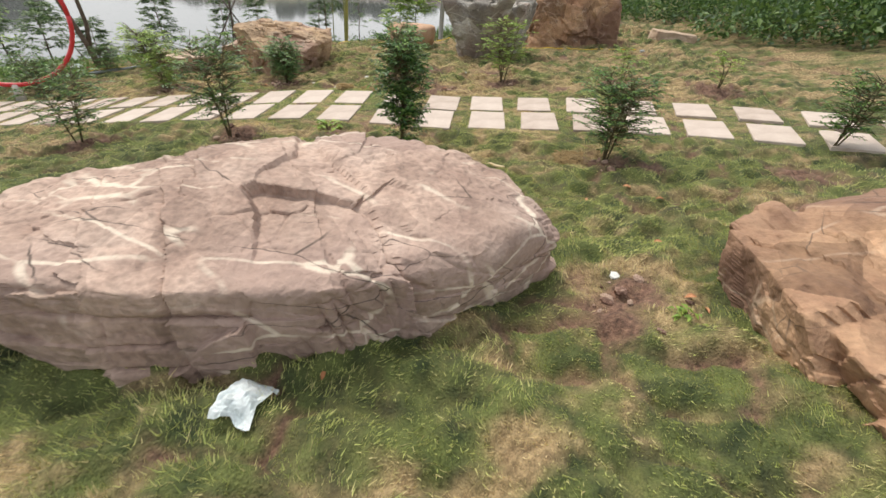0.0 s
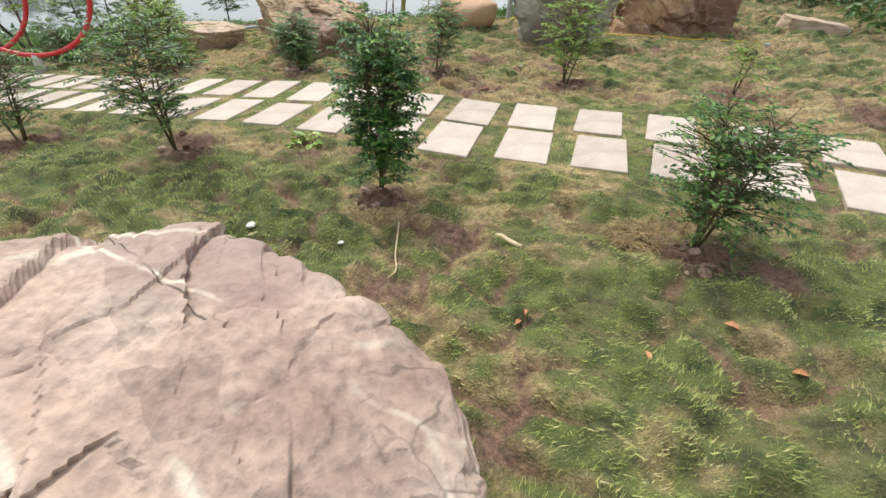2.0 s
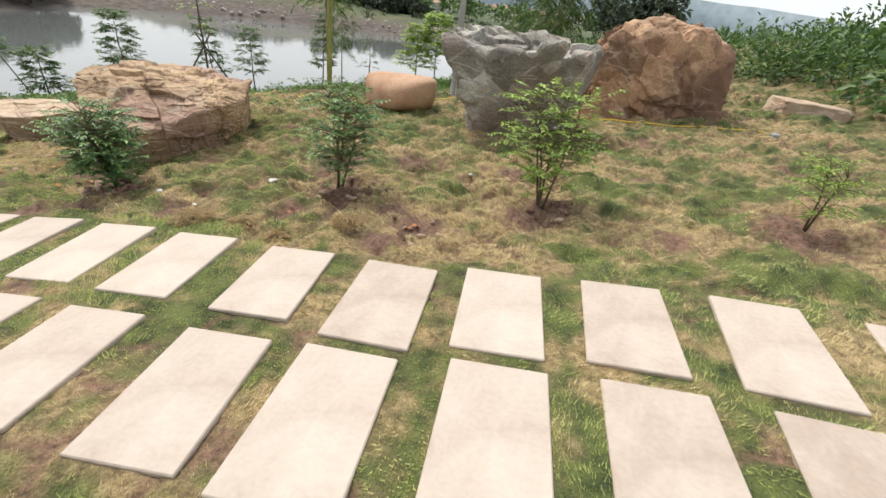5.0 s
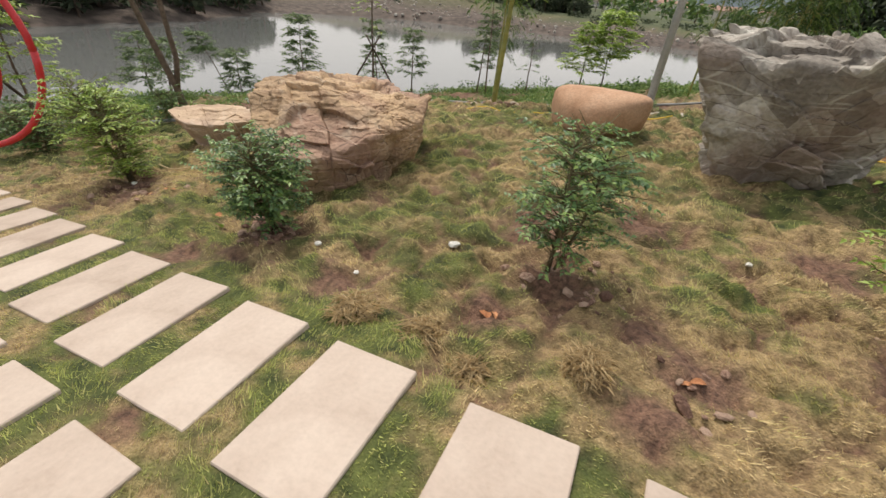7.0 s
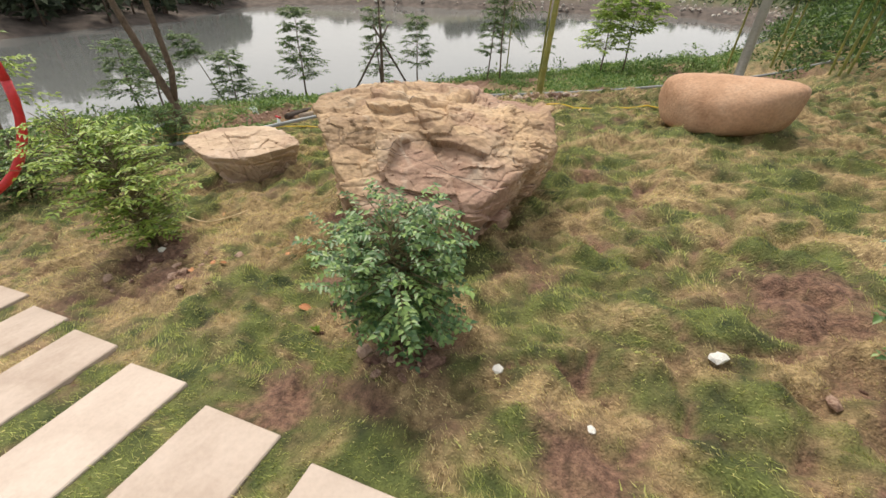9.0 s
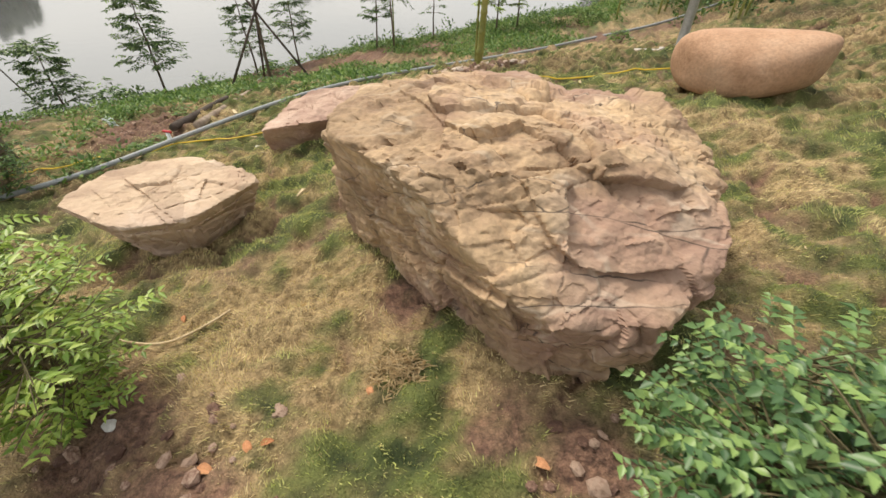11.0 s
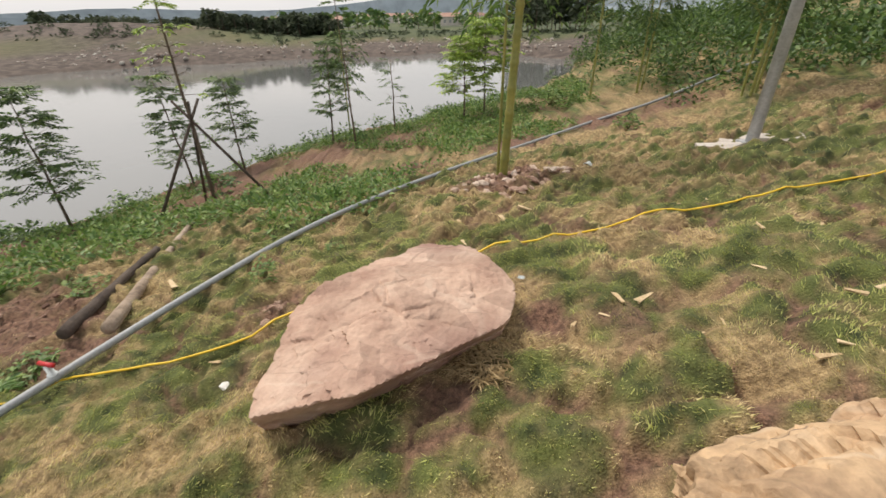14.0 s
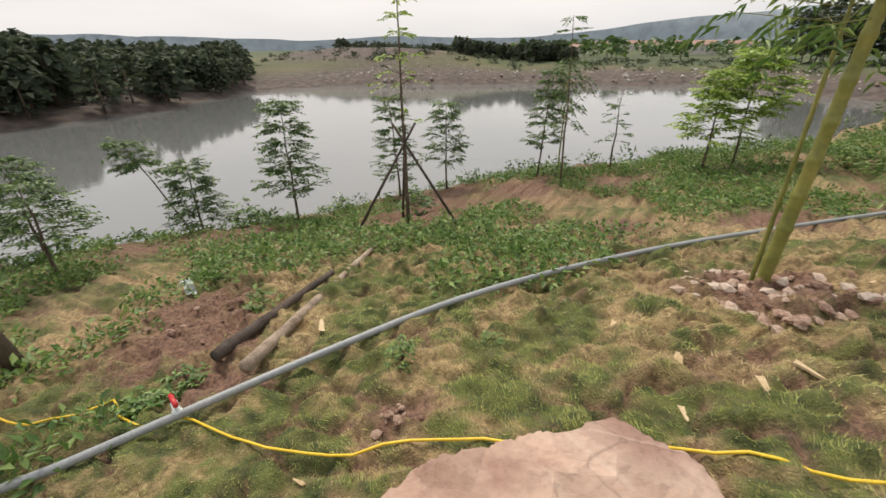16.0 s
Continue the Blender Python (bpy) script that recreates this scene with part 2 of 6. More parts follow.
M_GROUND, M_GRASS, M_WATER = ground_material(), grass_material(), water_material()
M_SLAB = material("pale_stone_slab", ((0.38, 0.3, 0.245), (0.48, 0.395, 0.335), (0.55, 0.465, 0.4)), 0.8, 2.6, 9.0, 0.15, 34.0, rnd=0.26, fine=0.12)
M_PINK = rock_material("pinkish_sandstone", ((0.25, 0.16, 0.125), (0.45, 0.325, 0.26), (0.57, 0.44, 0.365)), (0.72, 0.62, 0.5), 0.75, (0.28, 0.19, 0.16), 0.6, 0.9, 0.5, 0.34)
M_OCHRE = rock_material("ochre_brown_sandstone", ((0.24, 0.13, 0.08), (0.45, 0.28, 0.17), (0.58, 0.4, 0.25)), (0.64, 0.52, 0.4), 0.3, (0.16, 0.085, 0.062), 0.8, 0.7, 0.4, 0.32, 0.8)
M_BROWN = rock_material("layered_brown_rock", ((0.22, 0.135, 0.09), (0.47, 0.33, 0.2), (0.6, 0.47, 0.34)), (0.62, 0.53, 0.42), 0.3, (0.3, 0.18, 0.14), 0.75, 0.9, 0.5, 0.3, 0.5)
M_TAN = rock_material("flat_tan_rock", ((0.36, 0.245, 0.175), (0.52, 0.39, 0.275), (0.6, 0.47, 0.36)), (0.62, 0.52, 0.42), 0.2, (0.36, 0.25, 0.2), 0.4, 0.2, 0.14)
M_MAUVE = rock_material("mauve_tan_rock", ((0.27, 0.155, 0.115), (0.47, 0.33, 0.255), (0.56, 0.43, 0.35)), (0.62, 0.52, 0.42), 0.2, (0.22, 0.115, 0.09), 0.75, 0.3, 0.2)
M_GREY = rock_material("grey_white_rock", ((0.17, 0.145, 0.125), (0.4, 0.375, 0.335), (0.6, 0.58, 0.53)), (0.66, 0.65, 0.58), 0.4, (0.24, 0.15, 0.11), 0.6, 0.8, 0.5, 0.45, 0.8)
M_BOULDER = material("smooth_orange_boulder", ((0.36, 0.2, 0.115), (0.48, 0.29, 0.18), (0.56, 0.37, 0.25)), 0.85, 2.2, 6.0, 0.3, 40.0)
M_PEBBLE = material("mixed_small_stones", ((0.25, 0.15, 0.11), (0.42, 0.3, 0.23), (0.58, 0.48, 0.4)), 0.9, 3.0, rnd=0.5)
M_CLOD = material("red_brown_clods", ((0.13, 0.07, 0.05), (0.28, 0.165, 0.12), (0.48, 0.34, 0.26)), 0.95, 3.0, rnd=0.6, bump=0.6)
M_WHITE = material("white_pebble", ((0.6, 0.59, 0.55), (0.78, 0.77, 0.74)), 0.8, 9.0)
M_ORANGE = material("orange_brown_leaf_litter", ((0.42, 0.17, 0.07), (0.6, 0.3, 0.15)), 0.8, 6.0, rnd=0.3)
M_CHIP = material("fresh_pale_wood", ((0.45, 0.32, 0.17), (0.66, 0.52, 0.33)), 0.8, 6.0, rnd=0.3)
M_LOG = material("weathered_log", ((0.16, 0.115, 0.085), (0.34, 0.265, 0.2), (0.45, 0.37, 0.3)), 0.95, 5.0, bump=0.8)
M_DARKLOG = material("charred_dark_log", ((0.04, 0.03, 0.025), (0.13, 0.1, 0.08)), 0.95, 6.0, bump=0.8)
M_BARK = material("grey_brown_bark", ((0.075, 0.055, 0.04), (0.2, 0.15, 0.11)), 0.95, 12.0, bump=0.7)
M_STEM = material("green_brown_stem", ((0.1, 0.075, 0.04), (0.17, 0.15, 0.07)), 0.85, 14.0)
M_BAMBOO = material("yellow_green_bamboo", ((0.12, 0.14, 0.03), (0.24, 0.24, 0.06), (0.4, 0.34, 0.09)), 0.45, 2.0, bump=0.1)
M_PIPE = material("grey_plastic_pipe", ((0.25, 0.27, 0.28), (0.33, 0.35, 0.36)), 0.5, 5.0, bump=0.05)
M_HOSE = material("yellow_hose", ((0.72, 0.46, 0.02), (0.85, 0.6, 0.05)), 0.5, 8.0, bump=0.05)
M_RED = material("red_painted_steel", ((0.5, 0.02, 0.03), (0.6, 0.035, 0.04)), 0.35, 4.0, bump=0.03)
M_POLE = material("galvanised_grey_steel", ((0.4, 0.42, 0.44), (0.5, 0.52, 0.53)), 0.45, 4.0, bump=0.03, metal=0.3)
M_PLASTIC = material("thin_white_plastic", ((0.55, 0.62, 0.63), (0.78, 0.82, 0.82)), 0.4, 8.0, bump=0.3)
M_CONCRETE = material("pale_concrete", ((0.42, 0.38, 0.34), (0.56, 0.52, 0.48)), 0.9, 7.0)
M_FAINT = material("far_wall_plaster", ((0.5, 0.46, 0.42), (0.66, 0.62, 0.58)), 0.9, 0.4, bump=0)
M_ROOF = material("red_tile_roof", ((0.32, 0.19, 0.15), (0.4, 0.26, 0.21)), 0.9, 0.5, bump=0)
M_LEAF = leaf_material("dark_glossy_leaves", ((0.03, 0.08, 0.022), (0.085, 0.18, 0.045), (0.24, 0.38, 0.09)), 0.4)
M_LEAF_BLUE = leaf_material("blue_green_compound_leaves", ((0.05, 0.12, 0.045), (0.13, 0.24, 0.085), (0.3, 0.44, 0.13)), 0.4)
M_LEAF_LIGHT = leaf_material("yellow_green_leaves", ((0.13, 0.23, 0.035), (0.27, 0.4, 0.07), (0.44, 0.55, 0.12)), 0.4)
M_LEAF_TREE = leaf_material("fresh_tree_leaves", ((0.035, 0.08, 0.024), (0.075, 0.145, 0.038), (0.16, 0.245, 0.06)))
M_LEAF_BANK = leaf_material("bank_weeds", ((0.06, 0.13, 0.03), (0.13, 0.24, 0.055), (0.26, 0.36, 0.1)))
M_STRAW = leaf_material("dry_straw", ((0.42, 0.31, 0.16), (0.68, 0.53, 0.31)))
# far foliage greens, lifted towards grey to paint in the distance haze
M_FOREST = leaf_material("haze_greyed_pine_foliage", ((0.03, 0.045, 0.028), (0.06, 0.082, 0.045), (0.1, 0.125, 0.07)), 0.8)
# the pale blue is air haze put into the hills' base colour
M_HILL = material("haze_tinted_hills", ((0.3, 0.36, 0.4), (0.36, 0.42, 0.46)), 1.0, 0.004, bump=0)


# ---------------------------------------------------------------- helpers of this scene
def part(name, bm, mat, parent=None, label="", smooth=False):
    me = bpy.data.meshes.new(name)
    bm.to_mesh(me)
    bm.free()
    return meshed(name, me, mat, parent, label, smooth)


def meshed(name, me, mat, parent=None, label="", smooth=False):
    me.materials.append(mat)
    if smooth:
        me.shade_smooth()
    ob = new(name, me)
    if parent is not None:
        ob.parent = parent
    if label:
        tagged(ob, label)
    return ob


def arrays(name, verts, faces):
    """A mesh from an (n, 3) array of places and an (m, 3 or 4) array of corners."""
    me = bpy.data.meshes.new(name)
    verts, faces = np.asarray(verts, np.float32), np.asarray(faces, np.int32)
    k = faces.shape[1]
    me.vertices.add(len(verts))
    me.vertices.foreach_set("co", verts.ravel())
    me.loops.add(faces.size)
    me.loops.foreach_set("vertex_index", faces.ravel())
    me.polygons.add(len(faces))
    me.polygons.foreach_set("loop_start", np.arange(0, faces.size, k, dtype=np.int32))
    me.polygons.foreach_set("loop_total", np.full(len(faces), k, np.int32))
    me.update(calc_edges=True)
    me.validate()
    return me


def thing(name, place, label, category, group="", kind="", turn=0.0):
    ob = new(name)
    ob.empty_display_size = 0.1
    ob.matrix_world = pose(*place, 0, 0, turn)
    return tagged(ob, label, category, group, kind)


def soft_plus(v, k):
    return k * np.log1p(np.exp(np.clip(np.asarray(v, float) / k, -40, 40)))


def hash01(i, j, k, seed):
    v = (i * 374761393 + j * 668265263 + k * 2147483647 + seed * 974711) & 0x7FFFFFFF
    v = ((v ^ (v >> 13)) * 1274126177) & 0x7FFFFFFF
    return ((v ^ (v >> 16)) & 0xFFFFFF) / float(0xFFFFFF)


def vnoise(x, y, z, seed=0):
    """Smooth lattice noise, 0 to 1, on arrays."""
    x, y, z = np.broadcast_arrays(np.asarray(x, float), np.asarray(y, float), np.asarray(z, float))
    i, j, k = (np.floor(a).astype(np.int64) for a in (x, y, z))
    u, v, w = (a - b for a, b in ((x, i), (y, j), (z, k)))
    u, v, w = (a * a * (3 - 2 * a) for a in (u, v, w))
    out = 0
    for a in (0, 1):
        for b in (0, 1):
            for c in (0, 1):
                wt = (u if a else 1 - u) * (v if b else 1 - v) * (w if c else 1 - w)
                out = out + wt * hash01(i + a, j + b, k + c, seed)
    return out


def fbm(x, y, z, octaves=4, seed=0, gain=0.5):
    s, a, tot = 0.0, 1.0, 0.0
    for o in range(octaves):
        s = s + a * vnoise(x * 2**o, y * 2**o, z * 2**o, seed + o)
        tot += a
        a *= gain
    return s / tot


# ---------------------------------------------------------------- the ground
WATER_Z = -3.4
LAKE = [(-18.2, 12.6), (-16.6, 15.6), (-15.2, 18.6), (-13.4, 22.2), (-10.6, 25.4), (-6.5, 27.6), (-2.5, 29.0), (1.0, 33.0), (5.5, 37.0),
        (11.0, 42.0), (14.0, 50.0), (10.5, 64.0), (4.0, 71.0), (-4.5, 78.0), (-28.0, 70.5), (-51.0, 61.0), (-53.0, 46.0), (-45.4, 32.5),
        (-45.5, 25.5), (-43.0, 20.0), (-45.0, 3.0), (-52.0, -32.0), (-34.0, -36.0), (-27.0, -10.0), (-21.0, 4.0)]



def lake_distance(x, y):
    """Metres to the lake's edge, negative on the water."""
    px, py = np.array([p[0] for p in LAKE]), np.array([p[1] for p in LAKE])
    d = np.full(np.shape(x), 1e9)
    inside = np.zeros(np.shape(x), bool)
    for i in range(len(LAKE)):
        ax, ay, bx, by = px[i], py[i], px[(i + 1) % len(LAKE)], py[(i + 1) % len(LAKE)]
        t = np.clip(((x - ax) * (bx - ax) + (y - ay) * (by - ay)) / ((bx - ax) ** 2 + (by - ay) ** 2), 0, 1)
        d = np.minimum(d, np.hypot(x - ax - t * (bx - ax), y - ay - t * (by - ay)))
        cross = (ay > y) != (by > y)
        xi = (bx - ax) * (y - ay) / np.where(by == ay, 1e-9, by - ay) + ax
        inside ^= cross & (x < xi)
    return np.where(inside, -d, d)


def near_slope(x, y):
    z = 0.118 * soft_plus(x - 0.332, 0.5) + 0.062 * soft_plus(4.2 - y, 0.5) - 0.162 * soft_plus(-x - 1.592, 0.6)
    z = z - 0.198 * (soft_plus(y - 13.709, 0.8) - 0.75 * soft_plus(y - 18.5, 0.8)) / (1 + np.exp((x - 0.335) / 0.8))
    return z + 0.21 * np.exp(-((x + 4.6) ** 2 + (y - 11.0) ** 2) / 5)


def height(x, y):
    """The lie of the land: the lawn, the bank, the lake bed, the far shore and its mounds."""
    x, y = np.asarray(x, float), np.asarray(y, float)
    near = np.clip(near_slope(np.clip(x, -30, 30), np.clip(y, -6, 32)), -9, 1.5)
    d = lake_distance(x, y)
    side = 1 / (1 + np.exp(np.clip(-(y - 38 - 0.35 * x + 0.9 * np.minimum(x + 14, 0)) / 2.5, -40, 40)))
    side = np.maximum(side, 1 / (1 + np.exp(np.clip((x + 33) / 2, -40, 40))))
    land = np.maximum(near, WATER_Z + 0.28 + 0.12 * np.clip(d, 0, 4))
    land = land + 0.06 * np.clip(x - 7, 0, 30) + 0.02 * np.clip(y - 17, 0, 14) * np.clip((x - 1) / 4, 0, 1)
    far = WATER_Z + 0.3 + 0.2 * np.clip(d, 0, 3) + 0.1 * np.clip(d - 5, 0, 12)
    bumps = 0.6 + 0.8 * fbm(x * 0.07, y * 0.07, 0.0, 4, 15)
    far = far + bumps * (2.6 * np.exp(-((x + 72) ** 2 / 500 + (y - 86) ** 2 / 200)) + 1.6 * np.exp(-((x + 54) ** 2 / 260 + (y - 88) ** 2 / 120)))
    far = far + 3.5 * np.exp(-((x - 34) ** 2 / 250 + (y - 62) ** 2 / 400))
    z = land * (1 - side) + far * side
    bed = WATER_Z - 0.25 - 0.25 * np.clip(-d, 0, 6)
    k = np.clip(d / 0.8 + 0.5, 0, 1)
    return bed * (1 - k) + z * k


# bare soil at the feet of the shrubs and in the turf: x, y, radius
SOIL = [(-.27, 4.14, .24), (.39, 3.84, .17), (1.95, 4.17, .26), (2.35, 4.05, .2), (-2.5, 4.35, .35), (-4.5, 4.2, .4), (3.87, 4.02, .3), (.23, 3.17, .17), (-.59, 3.03, .14),
        (.6, 8.0, .25), (2.82, 8.25, .45), (4.25, 7.65, .45), (-1.2, 7.91, .3), (-.62, 7.63, .18), (-3.3, 7.44, .28), (-5.9, 7.6, .36), (.75, 8.3, .3), (-1.37, 7.32, .2),
        (-.3, 7.48, .22), (-.48, 7.07, .2), (-2.33, 7.17, .22), (-3.7, 6.9, .18), (-5.35, 7.37, .24), (-4.1, 7.8, .16), (-3.75, 7.7, .2), (-1.55, 8.54, .3), (-4.65, 8.5, .18),
        (-4.92, 14.93, .75), (-7.2, 12.05, .22), (-10.0, 12.26, .8), (-10.6, 12.7, .7), (-8.94, 11.84, .35), (-9.24, 12.32, .3), (-2.0, 19.6, 1.1), (-.4, 19.8, .8), (-6.46, 17.9, .8),
        (-4.2, 18.8, .9), (-12.0, 20.4, 1.4), (-9.4, 21.6, 1.2), (-10.7, 19.2, .8), (-7.1, 22.2, 1.2), (1.73, 1.77, .25), (1.6, 1.51, .2), (-5.15, 11.32, .2), (-5.74, 10.77, .16), (.38, 9.18, .3), (-.8, 9.06, .25)]


def sods(x, y):
    """The laid pieces of turf: metres to the nearest seam, and two random numbers of the piece."""
    x, y = np.asarray(x, float), np.asarray(y, float)
    wx = x + 0.3 * (fbm(x * 2.3, y * 2.3, 1.5, 3, 111) - 0.5)
    wy = y + 0.3 * (fbm(x * 2.3, y * 2.3, 4.5, 3, 112) - 0.5)
    px, py = wx / 0.5, wy / 0.34
    i, j = np.floor(px).astype(np.int64), np.floor(py).astype(np.int64)
    f1, f2 = np.full(px.shape, 9.0), np.full(px.shape, 9.0)
    h1, h2 = np.zeros(px.shape), np.zeros(px.shape)
    for a in (-1, 0, 1):
        for b in (-1, 0, 1):
            zero = np.zeros_like(i)
            cx, cy = i + a + 0.1 + 0.8 * hash01(i + a, j + b, zero, 301), j + b + 0.1 + 0.8 * hash01(i + a, j + b, zero, 302)
            d = np.hypot(px - cx, py - cy)
            first = d < f1
            f2 = np.where(first, f1, np.minimum(f2, d))
            h1 = np.where(first, hash01(i + a, j + b, zero, 303), h1)
            h2 = np.where(first, hash01(i + a, j + b, zero, 304), h2)
            f1 = np.where(first, d, f1)
    return (f2 - f1) * 0.2, h1, h2


def seam(x, y, width=0.022):
    """Open joints between the laid pieces, 0 to 1, closed in many places."""
    e, h1, _ = sods(x, y)
    gap = np.clip((fbm(x * 1.6, y * 1.6, 2.2, 2, 113) - 0.49) * 9, 0, 1)
    wide = width * (0.4 + 2.2 * fbm(x * 4.5, y * 4.5, 3.3, 2, 114) ** 2)
    return np.exp(-((e / wide) ** 2)) * gap


def crease(x, y):
    """The winding seams between pieces of turf, 0 to 1."""
    n1 = np.abs(fbm(x * 1.9 + 7, y * 2.5, 6.0, 3, 71) - 0.5) / 0.05
    n2 = np.abs(fbm(x * 4.2, y * 5.2, 8.0, 2, 72) - 0.5) / 0.06
    some = np.clip((fbm(x * 0.8, y * 0.8, 9.0, 2, 73) - 0.3) * 4, 0, 1)
    return np.clip(np.exp(-(n1**2)) + 0.45 * np.exp(-(n2**2)), 0, 1) * some


def soil_at(x, y):
    wob = fbm(x * 7.0, y * 7.0, 0.0, 4, 5)
    s = np.zeros(np.shape(x))
    for sx, sy, r in SOIL:
        s = np.maximum(s, np.clip(1.75 - np.hypot(x - sx, y - sy) / r * (0.5 + 1.9 * wob), 0, 1))
    s = np.maximum(s, np.clip((fbm(x * 1.7, y * 1.7, 3.0, 4, 9) - 0.73) * 9, 0, 0.8))
    s = np.maximum(s * (0.6 + 0.9 * fbm(x * 13, y * 13, 1.0, 2, 19)), 0.4 * crease(x, y) * fbm(x * 5, y * 5, 2.0, 2, 20))
    s = np.maximum(s, seam(x, y) * np.clip(fbm(x * 3.1, y * 3.1, 7.0, 2, 24) * 4 - 0.8, 0.3, 1))
    bank = np.clip((-near_slope(np.clip(x, -30, 30), np.clip(y, -6, 32)) - 1.75) * 1.6, 0, 1) * np.clip(fbm(x * 1.2, y * 1.2, 2.0, 3, 4) * 3 - 0.9, 0, 1)
    return np.clip(np.maximum(s, bank), 0, 1)


def dry_at(x, y):
    a = fbm(x * 0.9, y * 1.5, 1.0, 4, 21)
    b = fbm(x * 3.6, y * 4.6, 2.0, 3, 33)
    lean = np.clip((y - 6.5) * 0.02, -0.05, 0.025)
    fringe = np.zeros(np.shape(x))
    for sx, sy, r in SOIL:
        q = np.hypot(x - sx, y - sy) / r
        fringe = np.maximum(fringe, np.exp(-((q - 1.3) / 0.4) ** 2))
    e, h1, h2 = sods(x, y)
    c = fbm(x * 11, y * 14, 6.0, 2, 34) - 0.5
    rim = np.exp(-((e - 0.02) / 0.035) ** 2) * np.clip(fbm(x * 2.0, y * 2.0, 8.0, 2, 35) * 4 - 1.5, 0, 1)
    return np.clip((0.4 * a + 0.5 * b + 0.16 * (h2 - 0.5) + 0.3 * c - 0.438 + lean) * 5.0 + 0.3 * crease(x + 0.05, y - 0.06) + 0.5 * rim + 0.8 * fringe * np.clip(a * 3 - 0.9, 0, 1), 0, 1)


def relief(x, y):
    """Lumps of freshly laid turf, sunk a little where the soil is bare."""
    e, h1, h2 = sods(x, y)
    lump = 0.15 * (fbm(x * 2.6, y * 3.6, 0.5, 3, 41) - 0.5) + 0.14 * (fbm(x * 7.0, y * 8.5, 0.2, 2, 51) - 0.5) - 0.03 * crease(x, y)
    lump = lump + 0.04 * (h1 - 0.5) * np.clip(e / 0.03, 0, 1) - 0.045 * seam(x, y, 0.034)
    onpath = np.exp(-(np.clip(np.abs(y - path_y(x)) - 0.75, 0, 9) / 0.25) ** 2)
    return lump * (1 + 0.15 * np.clip((y - 8) / 3, 0, 1) + 0.6 * np.clip((y - 12.2) / 2, 0, 1)) * (1 - 0.97 * onpath) - 0.018 * soil_at(x, y)


def path_y(x):
    """The middle line of the stepping-slab path."""
    x = np.asarray(x, float)
    return 5.9 + 0.25 / (1 + np.exp(np.clip((0.2 - x) / 0.35, -40, 40))) - 0.046 * np.clip(x - 1.2, 0, 20) ** 2 + 0.012 * np.clip(-x - 2.0, 0, 20) ** 1.6


def surface(x, y):
    return float(height(x, y) + relief(np.float64(x), np.float64(y)))


def axis(lo, hi, step, out_lo, out_hi):
    fine = list(np.arange(lo, hi, step))
    s, v = step, fine[-1]
    up = []
    while v < out_hi:
        s *= 1.13
        v += s
        up.append(v)
    s, v = step, fine[0]
    down = []
    while v > out_lo:
        s *= 1.13
        v -= s
        down.append(v)
    return np.array(down[::-1] + fine + up)


def build_ground():
    xs, ys = axis(-10.5, 5.2, 0.036, -1500, 1500), axis(-0.6, 16.6, 0.036, -600, 2200)
    gx, gy = np.meshgrid(xs, ys)
    close = np.clip(1.6 - np.hypot(np.clip(np.abs(gx + 2.5) - 8, 0, 99), np.clip(np.abs(gy - 8.5) - 10, 0, 99)) / 6, 0, 1)
    gz = height(gx, gy) + relief(gx, gy) * close
    nx, ny = len(xs), len(ys)
    idx = np.arange(nx * ny).reshape(ny, nx)
    faces = np.stack([idx[:-1, :-1], idx[:-1, 1:], idx[1:, 1:], idx[1:, :-1]], -1).reshape(-1, 4)
    me = arrays("ground", np.stack([gx, gy, gz], -1).reshape(-1, 3), faces)
    d = lake_distance(gx, gy)
    farside = np.clip((np.hypot(gx + 4, gy - 9) - 30) / 8, 0, 1)
    mound = np.exp(-((gx + 66) ** 2 / 500 + (gy - 84) ** 2 / 300))
    shore = np.clip(np.maximum(2.6 - d / 6, 2.2 * mound - 0.3) + 0.8 * (fbm(gx * 0.2, gy * 0.2, 0.0, 3, 17) - 0.5), 0, 1) * farside
    for nm, val in (("soil", soil_at(gx, gy) * (1 - farside)), ("dry", dry_at(gx, gy)), ("shore", shore), ("far", farside * (1 - shore))):
        me.attributes.new(nm, "FLOAT", "POINT").data.foreach_set("value", val.astype(np.float32).ravel())
    return tagged(meshed("ground", me, M_GROUND, smooth=True), "lumpy new turf, patchy green and straw with bare soil", "ground", kind="structure")


build_ground()
wm = bmesh.new()
bmesh.ops.create_grid(wm, x_segments=2, y_segments=2, size=1.0)
for v in wm.verts:
    v.co = (v.co.x * 70 - 18, v.co.y * 62 + 22, WATER_Z)
tagged(part("water", wm, M_WATER), "calm grey lake water mirroring the overcast sky", "water", kind="structure")


# ---------------------------------------------------------------- the slab path
def slab_mesh(seed):
    rnd = random.Random(seed)
    bm = bmesh.new()
    bmesh.ops.create_cube(bm, size=1.0)
    for v in bm.verts:
        v.co.x = v.co.x * 0.495 + rnd.uniform(-0.005, 0.005)
        v.co.y = v.co.y * 0.8 + rnd.uniform(-0.006, 0.006)
        v.co.z *= 0.06
    bmesh.ops.bevel(bm, geom=bm.edges[:], offset=0.006, segments=1, affect="EDGES")
    me = bpy.data.meshes.new("slab")
    bm.to_mesh(me)
    bm.free()
    me.materials.append(M_SLAB)
    return me


